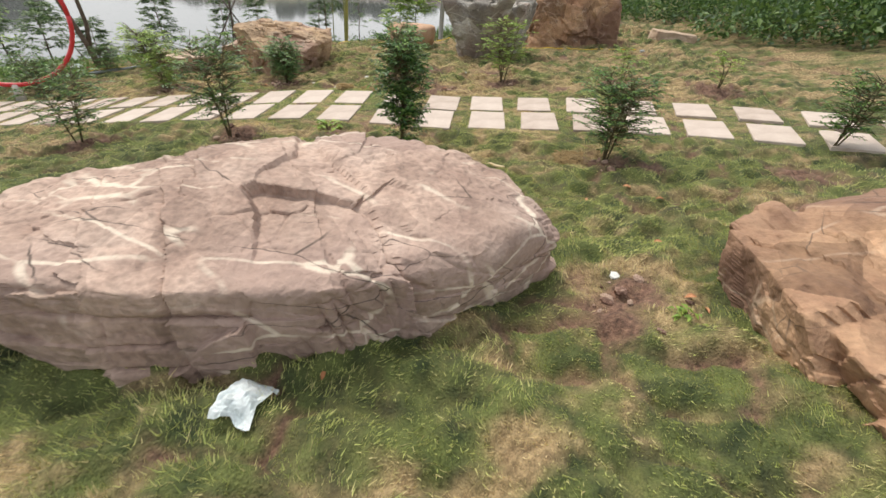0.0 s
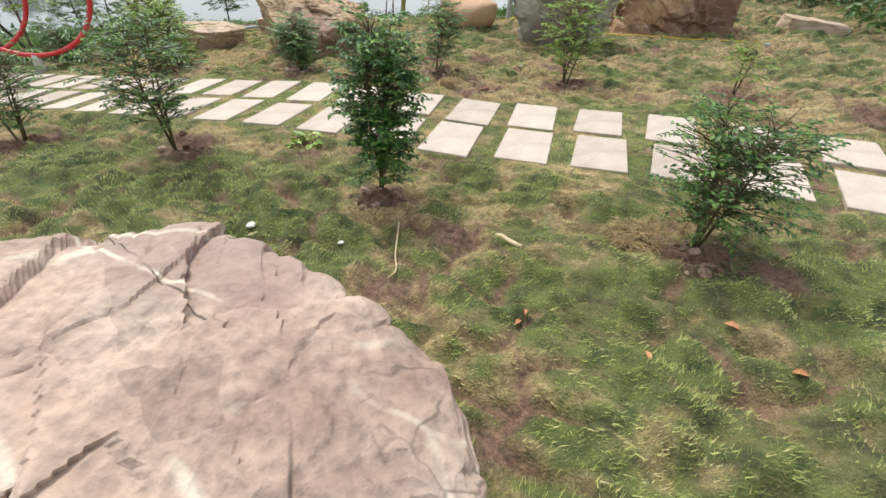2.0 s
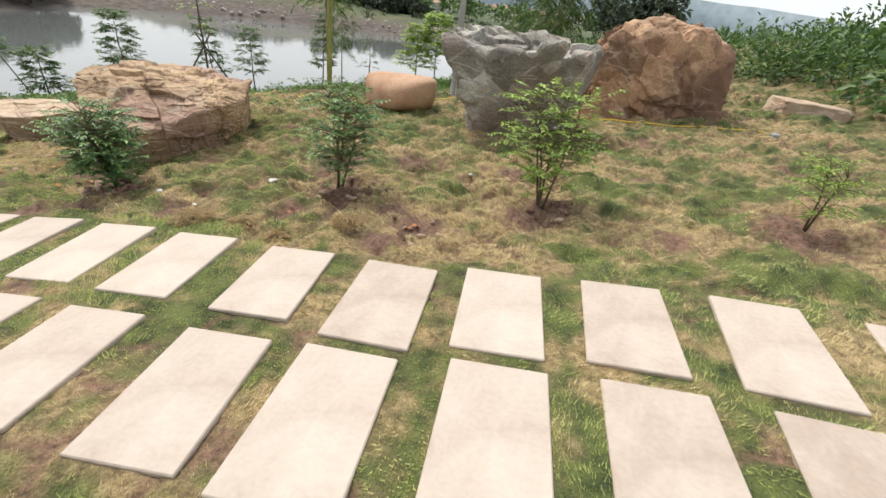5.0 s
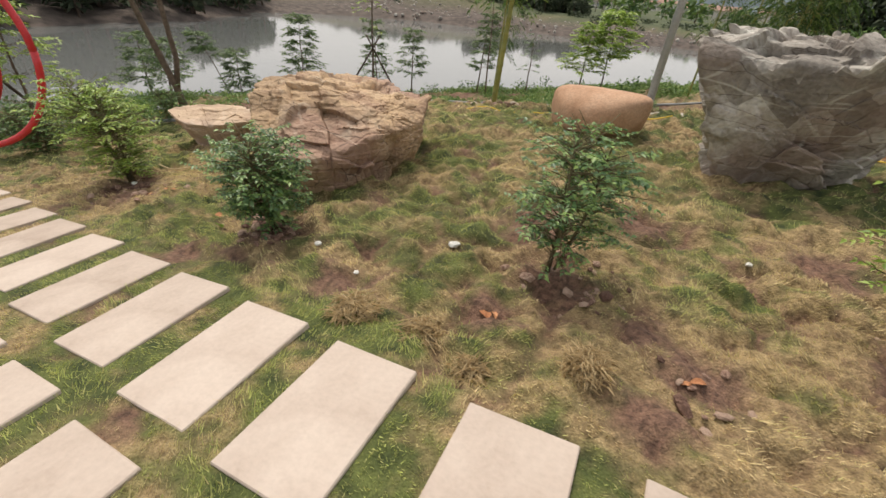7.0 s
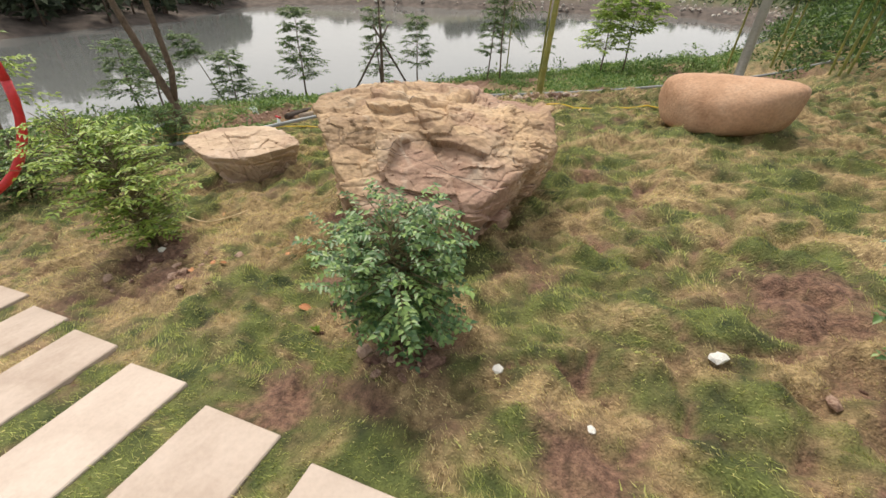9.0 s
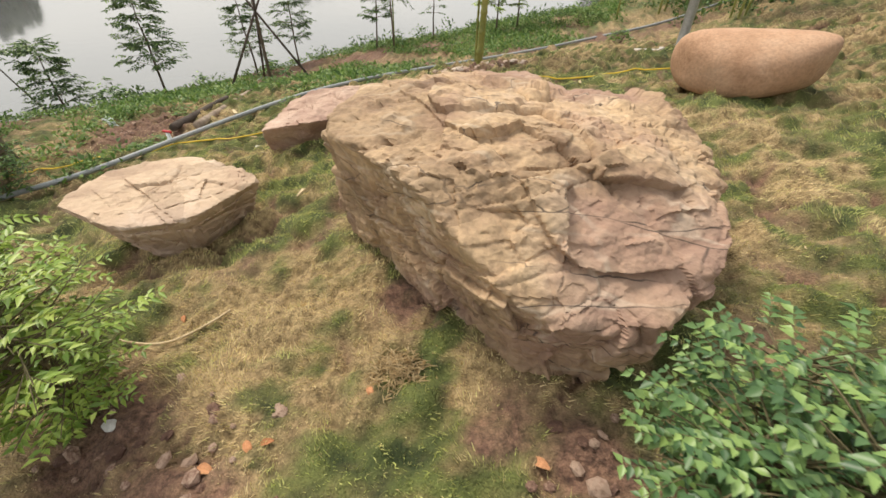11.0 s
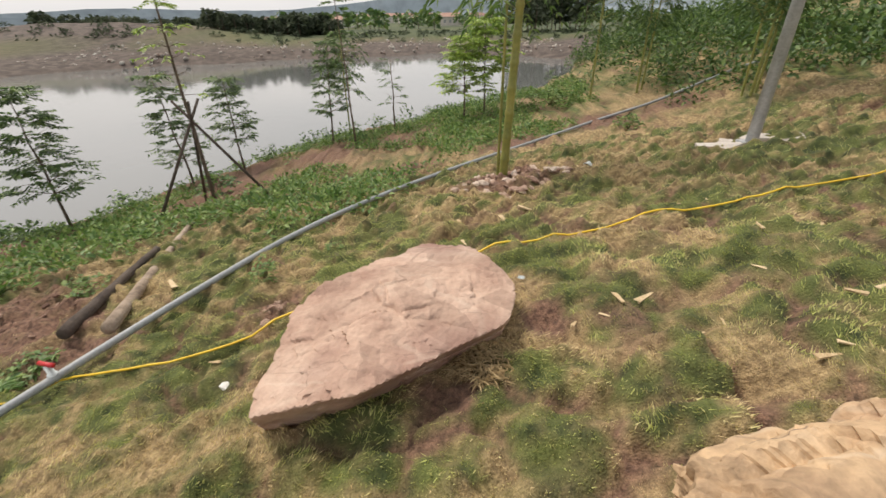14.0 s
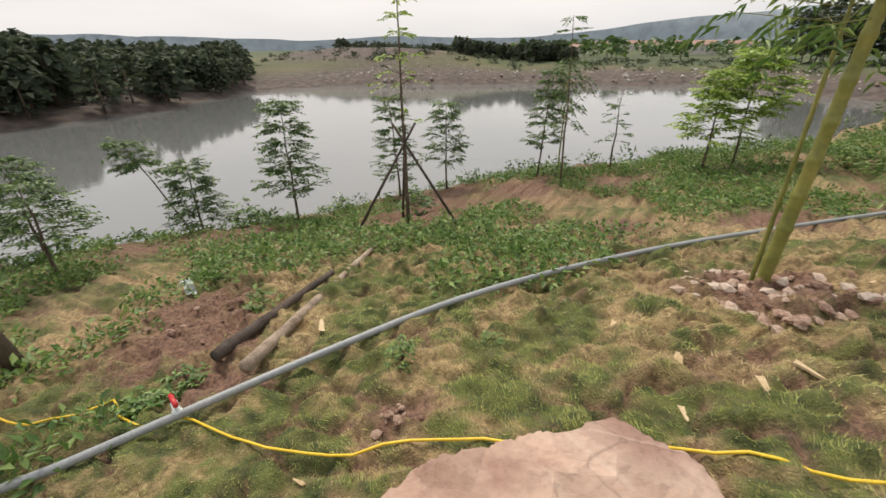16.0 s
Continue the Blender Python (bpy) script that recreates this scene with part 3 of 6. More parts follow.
def slab_places():
    """Middle, turn and row of each slab: the pitch tightens and the slabs skew where the path bends to the lake."""
    out = []
    for k in range(-18, 10):
        x = -0.19 + 0.73 * k
        west = max(0.0, -x - 0.7)
        tangent = math.atan2(float(path_y(x + 0.2) - path_y(x - 0.2)), 0.4)
        for row in (-0.45, 0.45):
            cx = x - row * math.sin(tangent) * (x > 1.3) - 0.035 * (1 if row > 0 else -1) + 0.055 * west - 0.06 * (x < -1.3) + (0.035 if row < 0 else 0.02) * (x < -0.5) + (0.045 if x < (0.0 if row > 0 else -0.5) else 0.0)
            cy = float(path_y(x)) + row * math.cos(tangent) - 0.02 * west - ((-0.04 if row < 0 else -0.035) if x < -0.5 else -0.015)
            out.append((cx, cy, math.degrees(tangent) * (1.0 if x > 1.3 else 0.4) + (5.0 if x < -0.5 else 0.0)))
    return out


def build_path():
    path = thing("pavement", (0, 6, 0), "two rows of pale stone slabs set in turf", "path", kind="structure")
    meshes = [slab_mesh(i) for i in range(5)]
    rnd = random.Random(4)
    for cx, cy, turn in slab_places():
        ob = new("slab", meshes[rnd.randrange(5)])
        ob.parent = path
        sx = (surface(cx + 0.25, cy) - surface(cx - 0.25, cy)) / 0.5
        sy = (surface(cx, cy + 0.4) - surface(cx, cy - 0.4)) / 0.8
        ob.matrix_world = pose(cx + rnd.uniform(-.008, .008), cy + rnd.uniform(-.008, .008), float(height(cx, cy)) - 0.012, math.degrees(sy), -math.degrees(sx), turn + rnd.uniform(-.5, .5)) @ Matrix.Diagonal((0.94, 0.915, 1, 1) if cx < -0.5 else (1, 1, 1, 1))


# ---------------------------------------------------------------- rocks
def jointed(p, seed, axes, spacing, amp):
    """Offsets of blocks parted by three sets of joints, each block set back and tilted by its own amount, with open cracks between."""
    axes = np.array(axes, float)
    axes /= np.linalg.norm(axes, axis=1)[:, None]
    warp = fbm(p[:, 0] * 1.1 + seed, p[:, 1] * 1.1, p[:, 2] * 1.1, 3, seed + 21) - 0.5
    q = p @ axes.T / np.array(spacing) + np.stack([warp * 0.9, -warp * 0.8, warp * 1.1], 1)
    q = q + 0.33 * np.sin(q * 2.1 + seed)
    cell = np.floor(q).astype(np.int64)
    fr = q - cell
    c = (cell[:, 0], cell[:, 1], cell[:, 2])
    h = [hash01(*c, seed + k) - 0.5 for k in range(4)]
    off = amp * (h[0] + 0.9 * h[1] * (fr[:, 0] - 0.5) + 0.9 * h[2] * (fr[:, 1] - 0.5) + 0.6 * h[3] * (fr[:, 2] - 0.5))
    edge = (np.minimum(fr, 1 - fr) * np.array(spacing)).min(1)
    open_ = np.clip((fbm(p[:, 0] * 1.7, p[:, 1] * 1.7, p[:, 2] * 1.7, 3, seed + 5) - 0.47) * 14, 0, 1)
    return off - 0.022 * np.exp(-((edge / 0.011) ** 2)) * open_


def facets(p, seed, size, axis_n, flat, amp, tilt):
    """Offsets of broken faces: every cell of the stone is cut back and tilted by its own amount."""
    ax = np.array(axis_n, float)
    ax /= np.linalg.norm(ax)
    w = np.stack([fbm(p[:, 0] * 2.2 + k, p[:, 1] * 2.2, p[:, 2] * 2.2, 2, seed + 60 + k) - 0.5 for k in range(3)], 1)
    q = p + 0.35 * size * w
    q = (q + (q @ ax)[:, None] * ax * (flat - 1)) / size
    cell = np.floor(q).astype(np.int64)
    f1 = np.full(len(q), 99.0)
    f2 = f1.copy()
    off = np.zeros(len(q))
    for a in (-1, 0, 1):
        for b in (-1, 0, 1):
            for c in (-1, 0, 1):
                i, j, k = cell[:, 0] + a, cell[:, 1] + b, cell[:, 2] + c
                d = q - np.stack([i + hash01(i, j, k, seed + 1), j + hash01(i, j, k, seed + 2), k + hash01(i, j, k, seed + 3)], 1)
                r = (d * d).sum(1)
                o = amp * (hash01(i, j, k, seed + 4) - 0.5) + tilt * size * ((hash01(i, j, k, seed + 5) - 0.5) * d[:, 0] + (hash01(i, j, k, seed + 6) - 0.5) * d[:, 1] + (hash01(i, j, k, seed + 7) - 0.5) * d[:, 2])
                first = r < f1
                f2 = np.where(first, f1, np.minimum(f2, r))
                off = np.where(first, o, off)
                f1 = np.where(first, r, f1)
    edge = (np.sqrt(f2) - np.sqrt(f1)) * size
    open_ = np.clip((fbm(p[:, 0] * 2.1, p[:, 1] * 2.1, p[:, 2] * 2.1, 2, seed + 9) - 0.5) * 12, 0, 1)
    return off - 0.012 * np.exp(-((edge / 0.012) ** 2)) * open_


def rock_mesh(name, planes, seed, subdiv=5, sharp=16, chips=26, rough=0.02, strata=0.0, axis_n=(0, 0, 1), chip=(0.9, 0.99), lump=0.09, terrace=0.14, joints=None, broken=()):
    """A boulder as the space within the given planes (bearing, rise, metres from the middle), with chipped corners, ledges and grain."""
    rng = np.random.default_rng(seed)
    bm = bmesh.new()
    bmesh.ops.create_icosphere(bm, subdivisions=subdiv, radius=1.0)
    me = bpy.data.meshes.new(name)
    bm.to_mesh(me)
    bm.free()
    u = np.empty(len(me.vertices) * 3)
    me.vertices.foreach_get("co", u)
    u = u.reshape(-1, 3)
    u /= np.linalg.norm(u, axis=1)[:, None]
    nrm = np.array([(math.cos(radians(e)) * math.cos(radians(a)), math.cos(radians(e)) * math.sin(radians(a)), math.sin(radians(e))) for a, e, _ in planes])
    dist = np.array([d for *_, d in planes])
    # even the spread of corners over a flat block
    ext = np.array([np.max(dist[np.abs(nrm[:, i]) > 0.5]) if np.any(np.abs(nrm[:, i]) > 0.5) else 1.0 for i in range(3)])
    u = u * ext
    u /= np.linalg.norm(u, axis=1)[:, None]

    def hull(nn, dd):
        q = np.clip(u @ nn.T, 0, None) / dd
        return ((q**sharp).sum(1)) ** (-1 / sharp) if sharp < 10 else 1 / (np.log(np.exp((q - q.max(1)[:, None]) * sharp * 2.2).sum(1)) / (sharp * 2.2) + q.max(1))

    r = hull(nrm, dist)
    p = u * r[:, None]
    cn = rng.normal(size=(chips, 3))
    cn /= np.linalg.norm(cn, axis=1)[:, None]
    cd = (p @ cn.T).max(0) * rng.uniform(chip[0], chip[1], chips)
    r = hull(np.concatenate([nrm, cn]), np.concatenate([dist, cd]))
    p = u * r[:, None]
    s = np.mean(dist)
    g = fbm(p[:, 0] * 2.2 + seed, p[:, 1] * 2.2, p[:, 2] * 2.2, 5, seed, 0.55) - 0.5
    fine = fbm(p[:, 0] * 11 + seed, p[:, 1] * 11, p[:, 2] * 11, 3, seed + 7) - 0.5
    r = r * (1 + lump * g * min(1, s)) + rough * fine * 2
    if terrace:
        tn = fbm(p[:, 0] * 1.5 + seed, p[:, 1] * 1.5, p[:, 2] * 1.9, 4, seed + 11, 0.5)
        lv = tn * 22
        step = np.floor(lv) + np.clip((lv - np.floor(lv)) * 7 - 6, 0, 1)
        r = r + terrace * (step / 22 - 0.5)
    if strata:
        ax = np.array(axis_n, float)
        ax /= np.linalg.norm(ax)
        h = p @ ax / 0.075 + 2.5 * fbm(p[:, 0] * 1.3, p[:, 1] * 1.3, p[:, 2] * 1.3, 3, seed + 3)
        cell = np.floor(h)
        r = r + strata * (hash01(cell.astype(np.int64), (fbm(p[:, 0] * 2.4, p[:, 1] * 2.4, p[:, 2] * 2.4, 2, seed + 2) * 9).astype(np.int64), 0 * cell.astype(np.int64), seed) - 0.5)
    p = u * r[:, None]
    if joints:
        r = r + jointed(p, seed, *joints)
        axes, sp, amp = joints
        gate = np.clip((fbm(p[:, 0] * 1.3, p[:, 1] * 1.3, p[:, 2] * 1.3, 2, seed + 31) - 0.42) * 6, 0, 1)
        r = r + gate * jointed(p + 3.1, seed + 50, np.array(axes)[[1, 2, 0]] + 0.25, [s_ * 0.42 for s_ in sp], amp * 0.5)
    for k, (size, flat, amp, tilt) in enumerate(broken):
        r = r + facets(u * r[:, None], seed * 7 + 13 * k, size, axis_n, flat, amp, tilt)
    # wear the steps a little
    ed = np.empty(len(me.edges) * 2, np.int32)
    me.edges.foreach_get("vertices", ed)
    ed = ed.reshape(-1, 2)
    deg = np.bincount(ed.ravel(), minlength=len(r))
    for _ in range(1):
        nb = np.bincount(ed[:, 0], r[ed[:, 1]], len(r)) + np.bincount(ed[:, 1], r[ed[:, 0]], len(r))
        r = 0.75 * r + 0.25 * nb / deg
    p = u * r[:, None]
    me.vertices.foreach_set("co", p.astype(np.float32).ravel())
    me.update()
    return me


def rock(name, place, planes, mat, label, seed, **kw):
    ob = meshed(name, rock_mesh(name, planes, seed, **kw), mat)
    ob.data.shade_smooth()
    ob.data.set_sharp_from_angle(angle=radians(33))
    ob.matrix_world = pose(*place)
    return tagged(ob, label, "rock")


def planes_of(outline, level, leans, tops, floor):
    """Planes through the sides of an outline (anticlockwise, at a level, each with its lean) and through the tops (bearing, rise, place)."""
    c = Vector((sum(p[0] for p in outline) / len(outline), sum(p[1] for p in outline) / len(outline), (level + floor) / 2))
    out = []
    for k, (p, q) in enumerate(zip(outline, outline[1:] + outline[:1])):
        bearing = math.degrees(math.atan2(-(q[0] - p[0]), q[1] - p[1])) 
        out.append((bearing, leans[k % len(leans)], Vector((p[0], p[1], level))))
    out += [(a, e, Vector(w)) for a, e, w in tops]
    out.append((0, -90, Vector((0, 0, floor))))
    made = []
    for a, e, w in out:
        nn = Vector((math.cos(radians(e)) * math.cos(radians(a)), math.cos(radians(e)) * math.sin(radians(a)), math.sin(radians(e))))
        made.append((a, e, max(0.06, nn.dot(w - c))))
    return c, made


def shaped_rock(name, outline, level, leans, tops, floor, mat, label, seed, **kw):
    # the outline's sides face right of each step, so it runs anticlockwise seen from above
    c, made = planes_of(outline, level, leans, tops, floor)
    return rock(name, tuple(c), [(a, e, d) for a, e, d in made], mat, label, seed, **kw)


def build_rocks():
    shaped_rock("boulder", [(1.24, 1.86), (0.97, 2.32), (0.38, 2.58), (-0.22, 2.72), (-0.95, 2.15), (-2.0, 1.35), (-2.1, 0.8), (-1.15, 0.62), (-0.3, 0.74), (0.75, 1.3)], 0.46, [8, 12, 14, 14, 12, 0, -12, 0, 0, -8],
                [(-70, 82, (-0.2, 1.6, 0.77)), (120, 86, (-0.2, 2.2, 0.82)), (200, 80, (-1.3, 1.2, 0.7)), (20, 78, (0.7, 2.0, 0.76)), (-62, 64, (-0.2, 0.98, 0.73))], 0.02,
                M_PINK, "huge flat pinkish boulder with pale mineral veins", 11, subdiv=8, sharp=40, chips=30, rough=0.012, strata=0.006, axis_n=(0.12, -0.1, 1), chip=(0.95, 0.998), lump=0.04, terrace=0.03, joints=(((0.1, -0.1, 1), (0.8, 0.6, 0.15), (-0.6, 0.8, 0.1)), (0.2, 0.42, 0.8), 0.055),
                broken=((0.6, 1.4, 0.04, 0.2), (0.2, 1.4, 0.01, 0.08)))
    shaped_rock("boulder", [(2.3, 1.0), (2.75, 0.15), (3.8, 0.0), (4.1, 1.2), (3.5, 2.4), (2.62, 2.32), (2.2, 1.98)], 0.62, [-8, 0, 0, 0, 6, -4, -12],
                [(190, 66, (2.32, 1.6, 0.72)), (250, 84, (2.8, 1.3, 0.93)), (90, 80, (2.8, 1.9, 0.96))], 0.1,
                M_OCHRE, "rough ochre boulder with dark weathered faces", 12, subdiv=7, sharp=44, chips=26, rough=0.008, strata=0.006, axis_n=(0.8, 0.5, 0.4), chip=(0.92, 0.99), lump=0.03, terrace=0.03, joints=(((0.8, 0.5, 0.4), (-0.5, 0.8, 0.2), (0.2, 0.3, -0.9)), (0.3, 0.5, 0.6), 0.06),
                broken=((0.55, 1.0, 0.1, 0.5), (0.2, 1.0, 0.014, 0.16)))
    shaped_rock("boulder", [(-5.28, 9.0), (-4.08, 7.88), (-3.6, 7.82), (-3.22, 8.3), (-3.12, 9.2), (-3.5, 9.9), (-4.3, 10.15), (-5.3, 9.75)], 0.2, [-12, -15, -20, -20, -12, 6, 6, -8],
                [(-72, 60, (-3.9, 8.2, 0.27)), (90, 84, (-4.1, 9.4, 0.47)), (200, 80, (-4.8, 9.0, 0.44)), (-20, 70, (-3.25, 8.9, 0.34))], -0.62,
                M_BROWN, "big layered brown boulder with ledges and cracks", 13, subdiv=8, sharp=40, chips=30, rough=0.014, strata=0.014, axis_n=(-0.2, 0.15, 1), chip=(0.95, 0.996), lump=0.05, terrace=0.04, joints=(((-0.2, 0.15, 1), (0.75, 0.65, 0.1), (-0.65, 0.7, 0.2)), (0.3, 0.45, 0.5), 0.07),
                broken=((0.55, 1.8, 0.07, 0.2), (0.22, 2.4, 0.026, 0.12), (0.08, 1.6, 0.007, 0.12)))
    shaped_rock("flat_rock", [(-7.36, 8.9), (-6.72, 8.72), (-6.33, 8.9), (-6.12, 9.5), (-6.5, 9.72), (-6.92, 9.84), (-7.42, 9.55)], -0.42, [-30, -28, -22, -14, -6, 0, -14],
                [(-60, 86, (-6.7, 9.2, -0.36)), (120, 86, (-6.8, 9.5, -0.36))], -1.0, M_TAN, "low flat-topped tan rock on the slope", 14, subdiv=7, sharp=52, chips=18, rough=0.006, strata=0.008, chip=(0.94, 0.996), lump=0.03, terrace=0.02, joints=(((0.1, 0, 1), (0.5, 0.8, 0.1), (-0.8, 0.5, 0)), (0.2, 0.4, 0.5), 0.02),
                broken=((0.34, 1.8, 0.022, 0.12), (0.13, 1.6, 0.006, 0.1)))
    shaped_rock("flat_rock", [(-6.72, 10.5), (-6.2, 10.6), (-5.42, 11.12), (-5.32, 11.55), (-5.55, 12.05), (-5.95, 12.15), (-6.68, 11.45)], -0.38, [-30, -32, -26, 8, 10, 10, 4],
                [(-60, 82, (-5.9, 11.2, -0.25)), (110, 80, (-5.9, 11.5, -0.24)), (200, 76, (-6.4, 11.0, -0.31))], -0.9, M_MAUVE, "low tan rock with a smooth slanting top", 15, subdiv=7, sharp=52, chips=16, rough=0.006, strata=0.008, chip=(0.95, 0.997), lump=0.03, terrace=0.02, joints=(((0.1, 0, 1), (0.9, 0.3, 0.1), (-0.3, 0.9, 0)), (0.2, 0.4, 0.5), 0.025),
                broken=((0.36, 1.8, 0.022, 0.12), (0.12, 1.6, 0.007, 0.1)))
    rb = rock("round_boulder", (-1.9, 11.62, 0.22), [(0, -8, 0.77), (50, 10, 0.58), (90, -8, 0.5), (130, 10, 0.6), (180, 8, 0.76), (-130, 0, 0.58), (-90, 0, 0.48), (-50, -5, 0.54), (0, 90, 0.26), (90, 55, 0.34), (-90, 55, 0.33), (0, -90, 0.32)],
              M_BOULDER, "smooth rounded orange-brown boulder lying on grass", 16, subdiv=6, sharp=7, chips=7, rough=0.006, lump=0.1, terrace=0)
    rb.matrix_world = pose(-1.93, 11.82, 0.23, 0, -3, -14)
    shaped_rock("boulder", [(-0.8, 10.36), (0.1, 10.42), (0.95, 10.75), (1.15, 11.6), (0.2, 12.0), (-0.9, 11.5)], 0.95, [-20, -26, -12, 0, -15, -24],
                [(-100, 84, (-0.3, 10.8, 1.27)), (90, 82, (0.2, 11.2, 1.32))], -0.3, M_GREY, "tall grey-white boulder with a dark underside", 17, subdiv=7, sharp=40, chips=26, rough=0.012, strata=0.008, axis_n=(0.3, 0.2, 1), chip=(0.93, 0.992), lump=0.05, terrace=0.04, joints=(((0.4, -0.5, 0.8), (0.8, 0.5, 0.3), (-0.6, 0.7, 0.4)), (0.4, 0.5, 0.55), 0.1),
                broken=((0.5, 1.0, 0.1, 0.6), (0.22, 1.0, 0.03, 0.3)))
    shaped_rock("boulder", [(1.15, 12.7), (2.2, 12.4), (3.5, 12.9), (3.6, 14.0), (2.3, 14.4), (1.2, 13.7)], 0.8, [-2, -4, 8, 6, 0, 6],
                [(150, 55, (1.5, 13.2, 1.45)), (-90, 70, (2.3, 12.9, 1.75)), (30, 62, (2.9, 13.3, 1.6))], 0.0, M_OCHRE, "large orange-brown boulder beside a grey one", 18, subdiv=7, sharp=26, chips=24, rough=0.012, strata=0.01, axis_n=(0.6, 0, 1), lump=0.07, terrace=0.05, joints=(((0.4, -0.2, 0.9), (0.9, 0.3, 0.2), (-0.3, 0.9, 0.3)), (0.5, 0.7, 0.7), 0.1),
                broken=((0.6, 1.4, 0.1, 0.3), (0.22, 1.4, 0.03, 0.25)))
    rock("flat_rock", (5.2, 13.8, 0.62), [(-90, 0, 0.35), (180, 0, 0.55), (90, 0, 0.35), (0, 0, 0.6), (0, 88, 0.16), (0, -90, 0.2)], M_TAN, "low pale rock in front of bushes", 19, subdiv=5, chips=10, rough=0.01, broken=((0.25, 2.0, 0.04, 0.2),))


build_rocks()


# ---------------------------------------------------------------- plants and slender things
def tube_arrays(pts, radii, sides=6):
    pts = [Vector(p) for p in pts]
    vs, fs = [], []
    for k, p in enumerate(pts):
        d = (pts[min(k + 1, len(pts) - 1)] - pts[max(k - 1, 0)]).normalized()
        a = d.cross(Vector((0.13, 0.97, 0.2)))
        a = (a if a.length > 0.05 else d.cross(Vector((1, 0, 0)))).normalized()
        b = d.cross(a)
        r = radii[k] if isinstance(radii, (list, tuple)) else radii
        for j in range(sides):
            t = 2 * math.pi * j / sides
            vs.append(p + r * (math.cos(t) * a + math.sin(t) * b))
    for k in range(len(pts) - 1):
        for j in range(sides):
            fs.append((k * sides + j, k * sides + (j + 1) % sides, (k + 1) * sides + (j + 1) % sides, (k + 1) * sides + j))
    n = len(vs)
    vs += [pts[0], pts[-1]]
    for j in range(sides):
        fs.append((n, (j + 1) % sides, j, j))
        fs.append((n + 1, n - sides + j, n - sides + (j + 1) % sides, n - sides + (j + 1) % sides))
    return [tuple(v) for v in vs], fs


def tubes_mesh(name, runs, sides=6):
    vs, fs = [], []
    for pts, radii in runs:
        v, f = tube_arrays(pts, radii, sides)
        o = len(vs)
        vs += v
        fs += [tuple(dict.fromkeys(i + o for i in q)) for q in f]
    me = bpy.data.meshes.new(name)
    me.from_pydata(vs, [], fs)
    me.shade_smooth()
    return me


def leaf_mesh(name, places, ways, ups, lengths, widths, bend=0.25):
    """Leaves as folded diamonds: two triangles pairs along a rib."""
    p, w, u = (np.asarray(a, float) for a in (places, ways, ups))
    w = w / np.maximum(np.linalg.norm(w, axis=1), 1e-6)[:, None]
    sd = np.cross(w, u)
    sd = sd / np.maximum(np.linalg.norm(sd, axis=1), 1e-6)[:, None]
    up = np.cross(sd, w)
    le, wi = np.asarray(lengths)[:, None], np.asarray(widths)[:, None]
    base, tip = p, p + w * le - up * le * bend
    mid = p + w * le * 0.45
    lf, rt = mid + sd * wi * 0.5 + up * wi * 0.18, mid - sd * wi * 0.5 + up * wi * 0.18
    v = np.stack([base, lf, tip, rt], 1).reshape(-1, 3)
    i = np.arange(len(p)) * 4
    f = np.concatenate([np.stack([i, i + 2, i + 1], 1), np.stack([i, i + 3, i + 2], 1)])
    return arrays(name, v, f)


def sprays(rng, starts, ways, n, length, leaf, wide, droop=0.3):
    """Leaflets in pairs along twigs: returns what leaf_mesh takes, and the twigs."""
    P, W, U, L, D, twigs = [], [], [], [], [], []
    for s, w in zip(starts, ways):
        s, w = Vector(s), Vector(w).normalized()
        side = w.cross(Vector((0, 0, 1)))
        side = side.normalized() if side.length > 0.05 else Vector((1, 0, 0))
        m = max(2, int(n * rng.uniform(0.7, 1.2)))
        ln = length * rng.uniform(0.7, 1.25)
        end = s + w * ln + Vector((0, 0, -droop * ln * 0.5))
        twigs.append((s, end))
        for k in range(m):
            t = (k + 1) / m
            q = s + w * ln * t + Vector((0, 0, -droop * ln * 0.5 * t * t))
            for sg in (-1, 1):
                d = (w * 0.55 + side * sg * rng.uniform(0.6, 1.0) + Vector((0, 0, rng.uniform(-0.35, 0.25))))
                P.append(q), W.append(d), U.append((rng.uniform(-.4, .4), rng.uniform(-.4, .4), 1.0))
                z = leaf * rng.uniform(0.65, 1.2)
                L.append(z), D.append(z * wide)
    return P, W, U, L, D, twigs


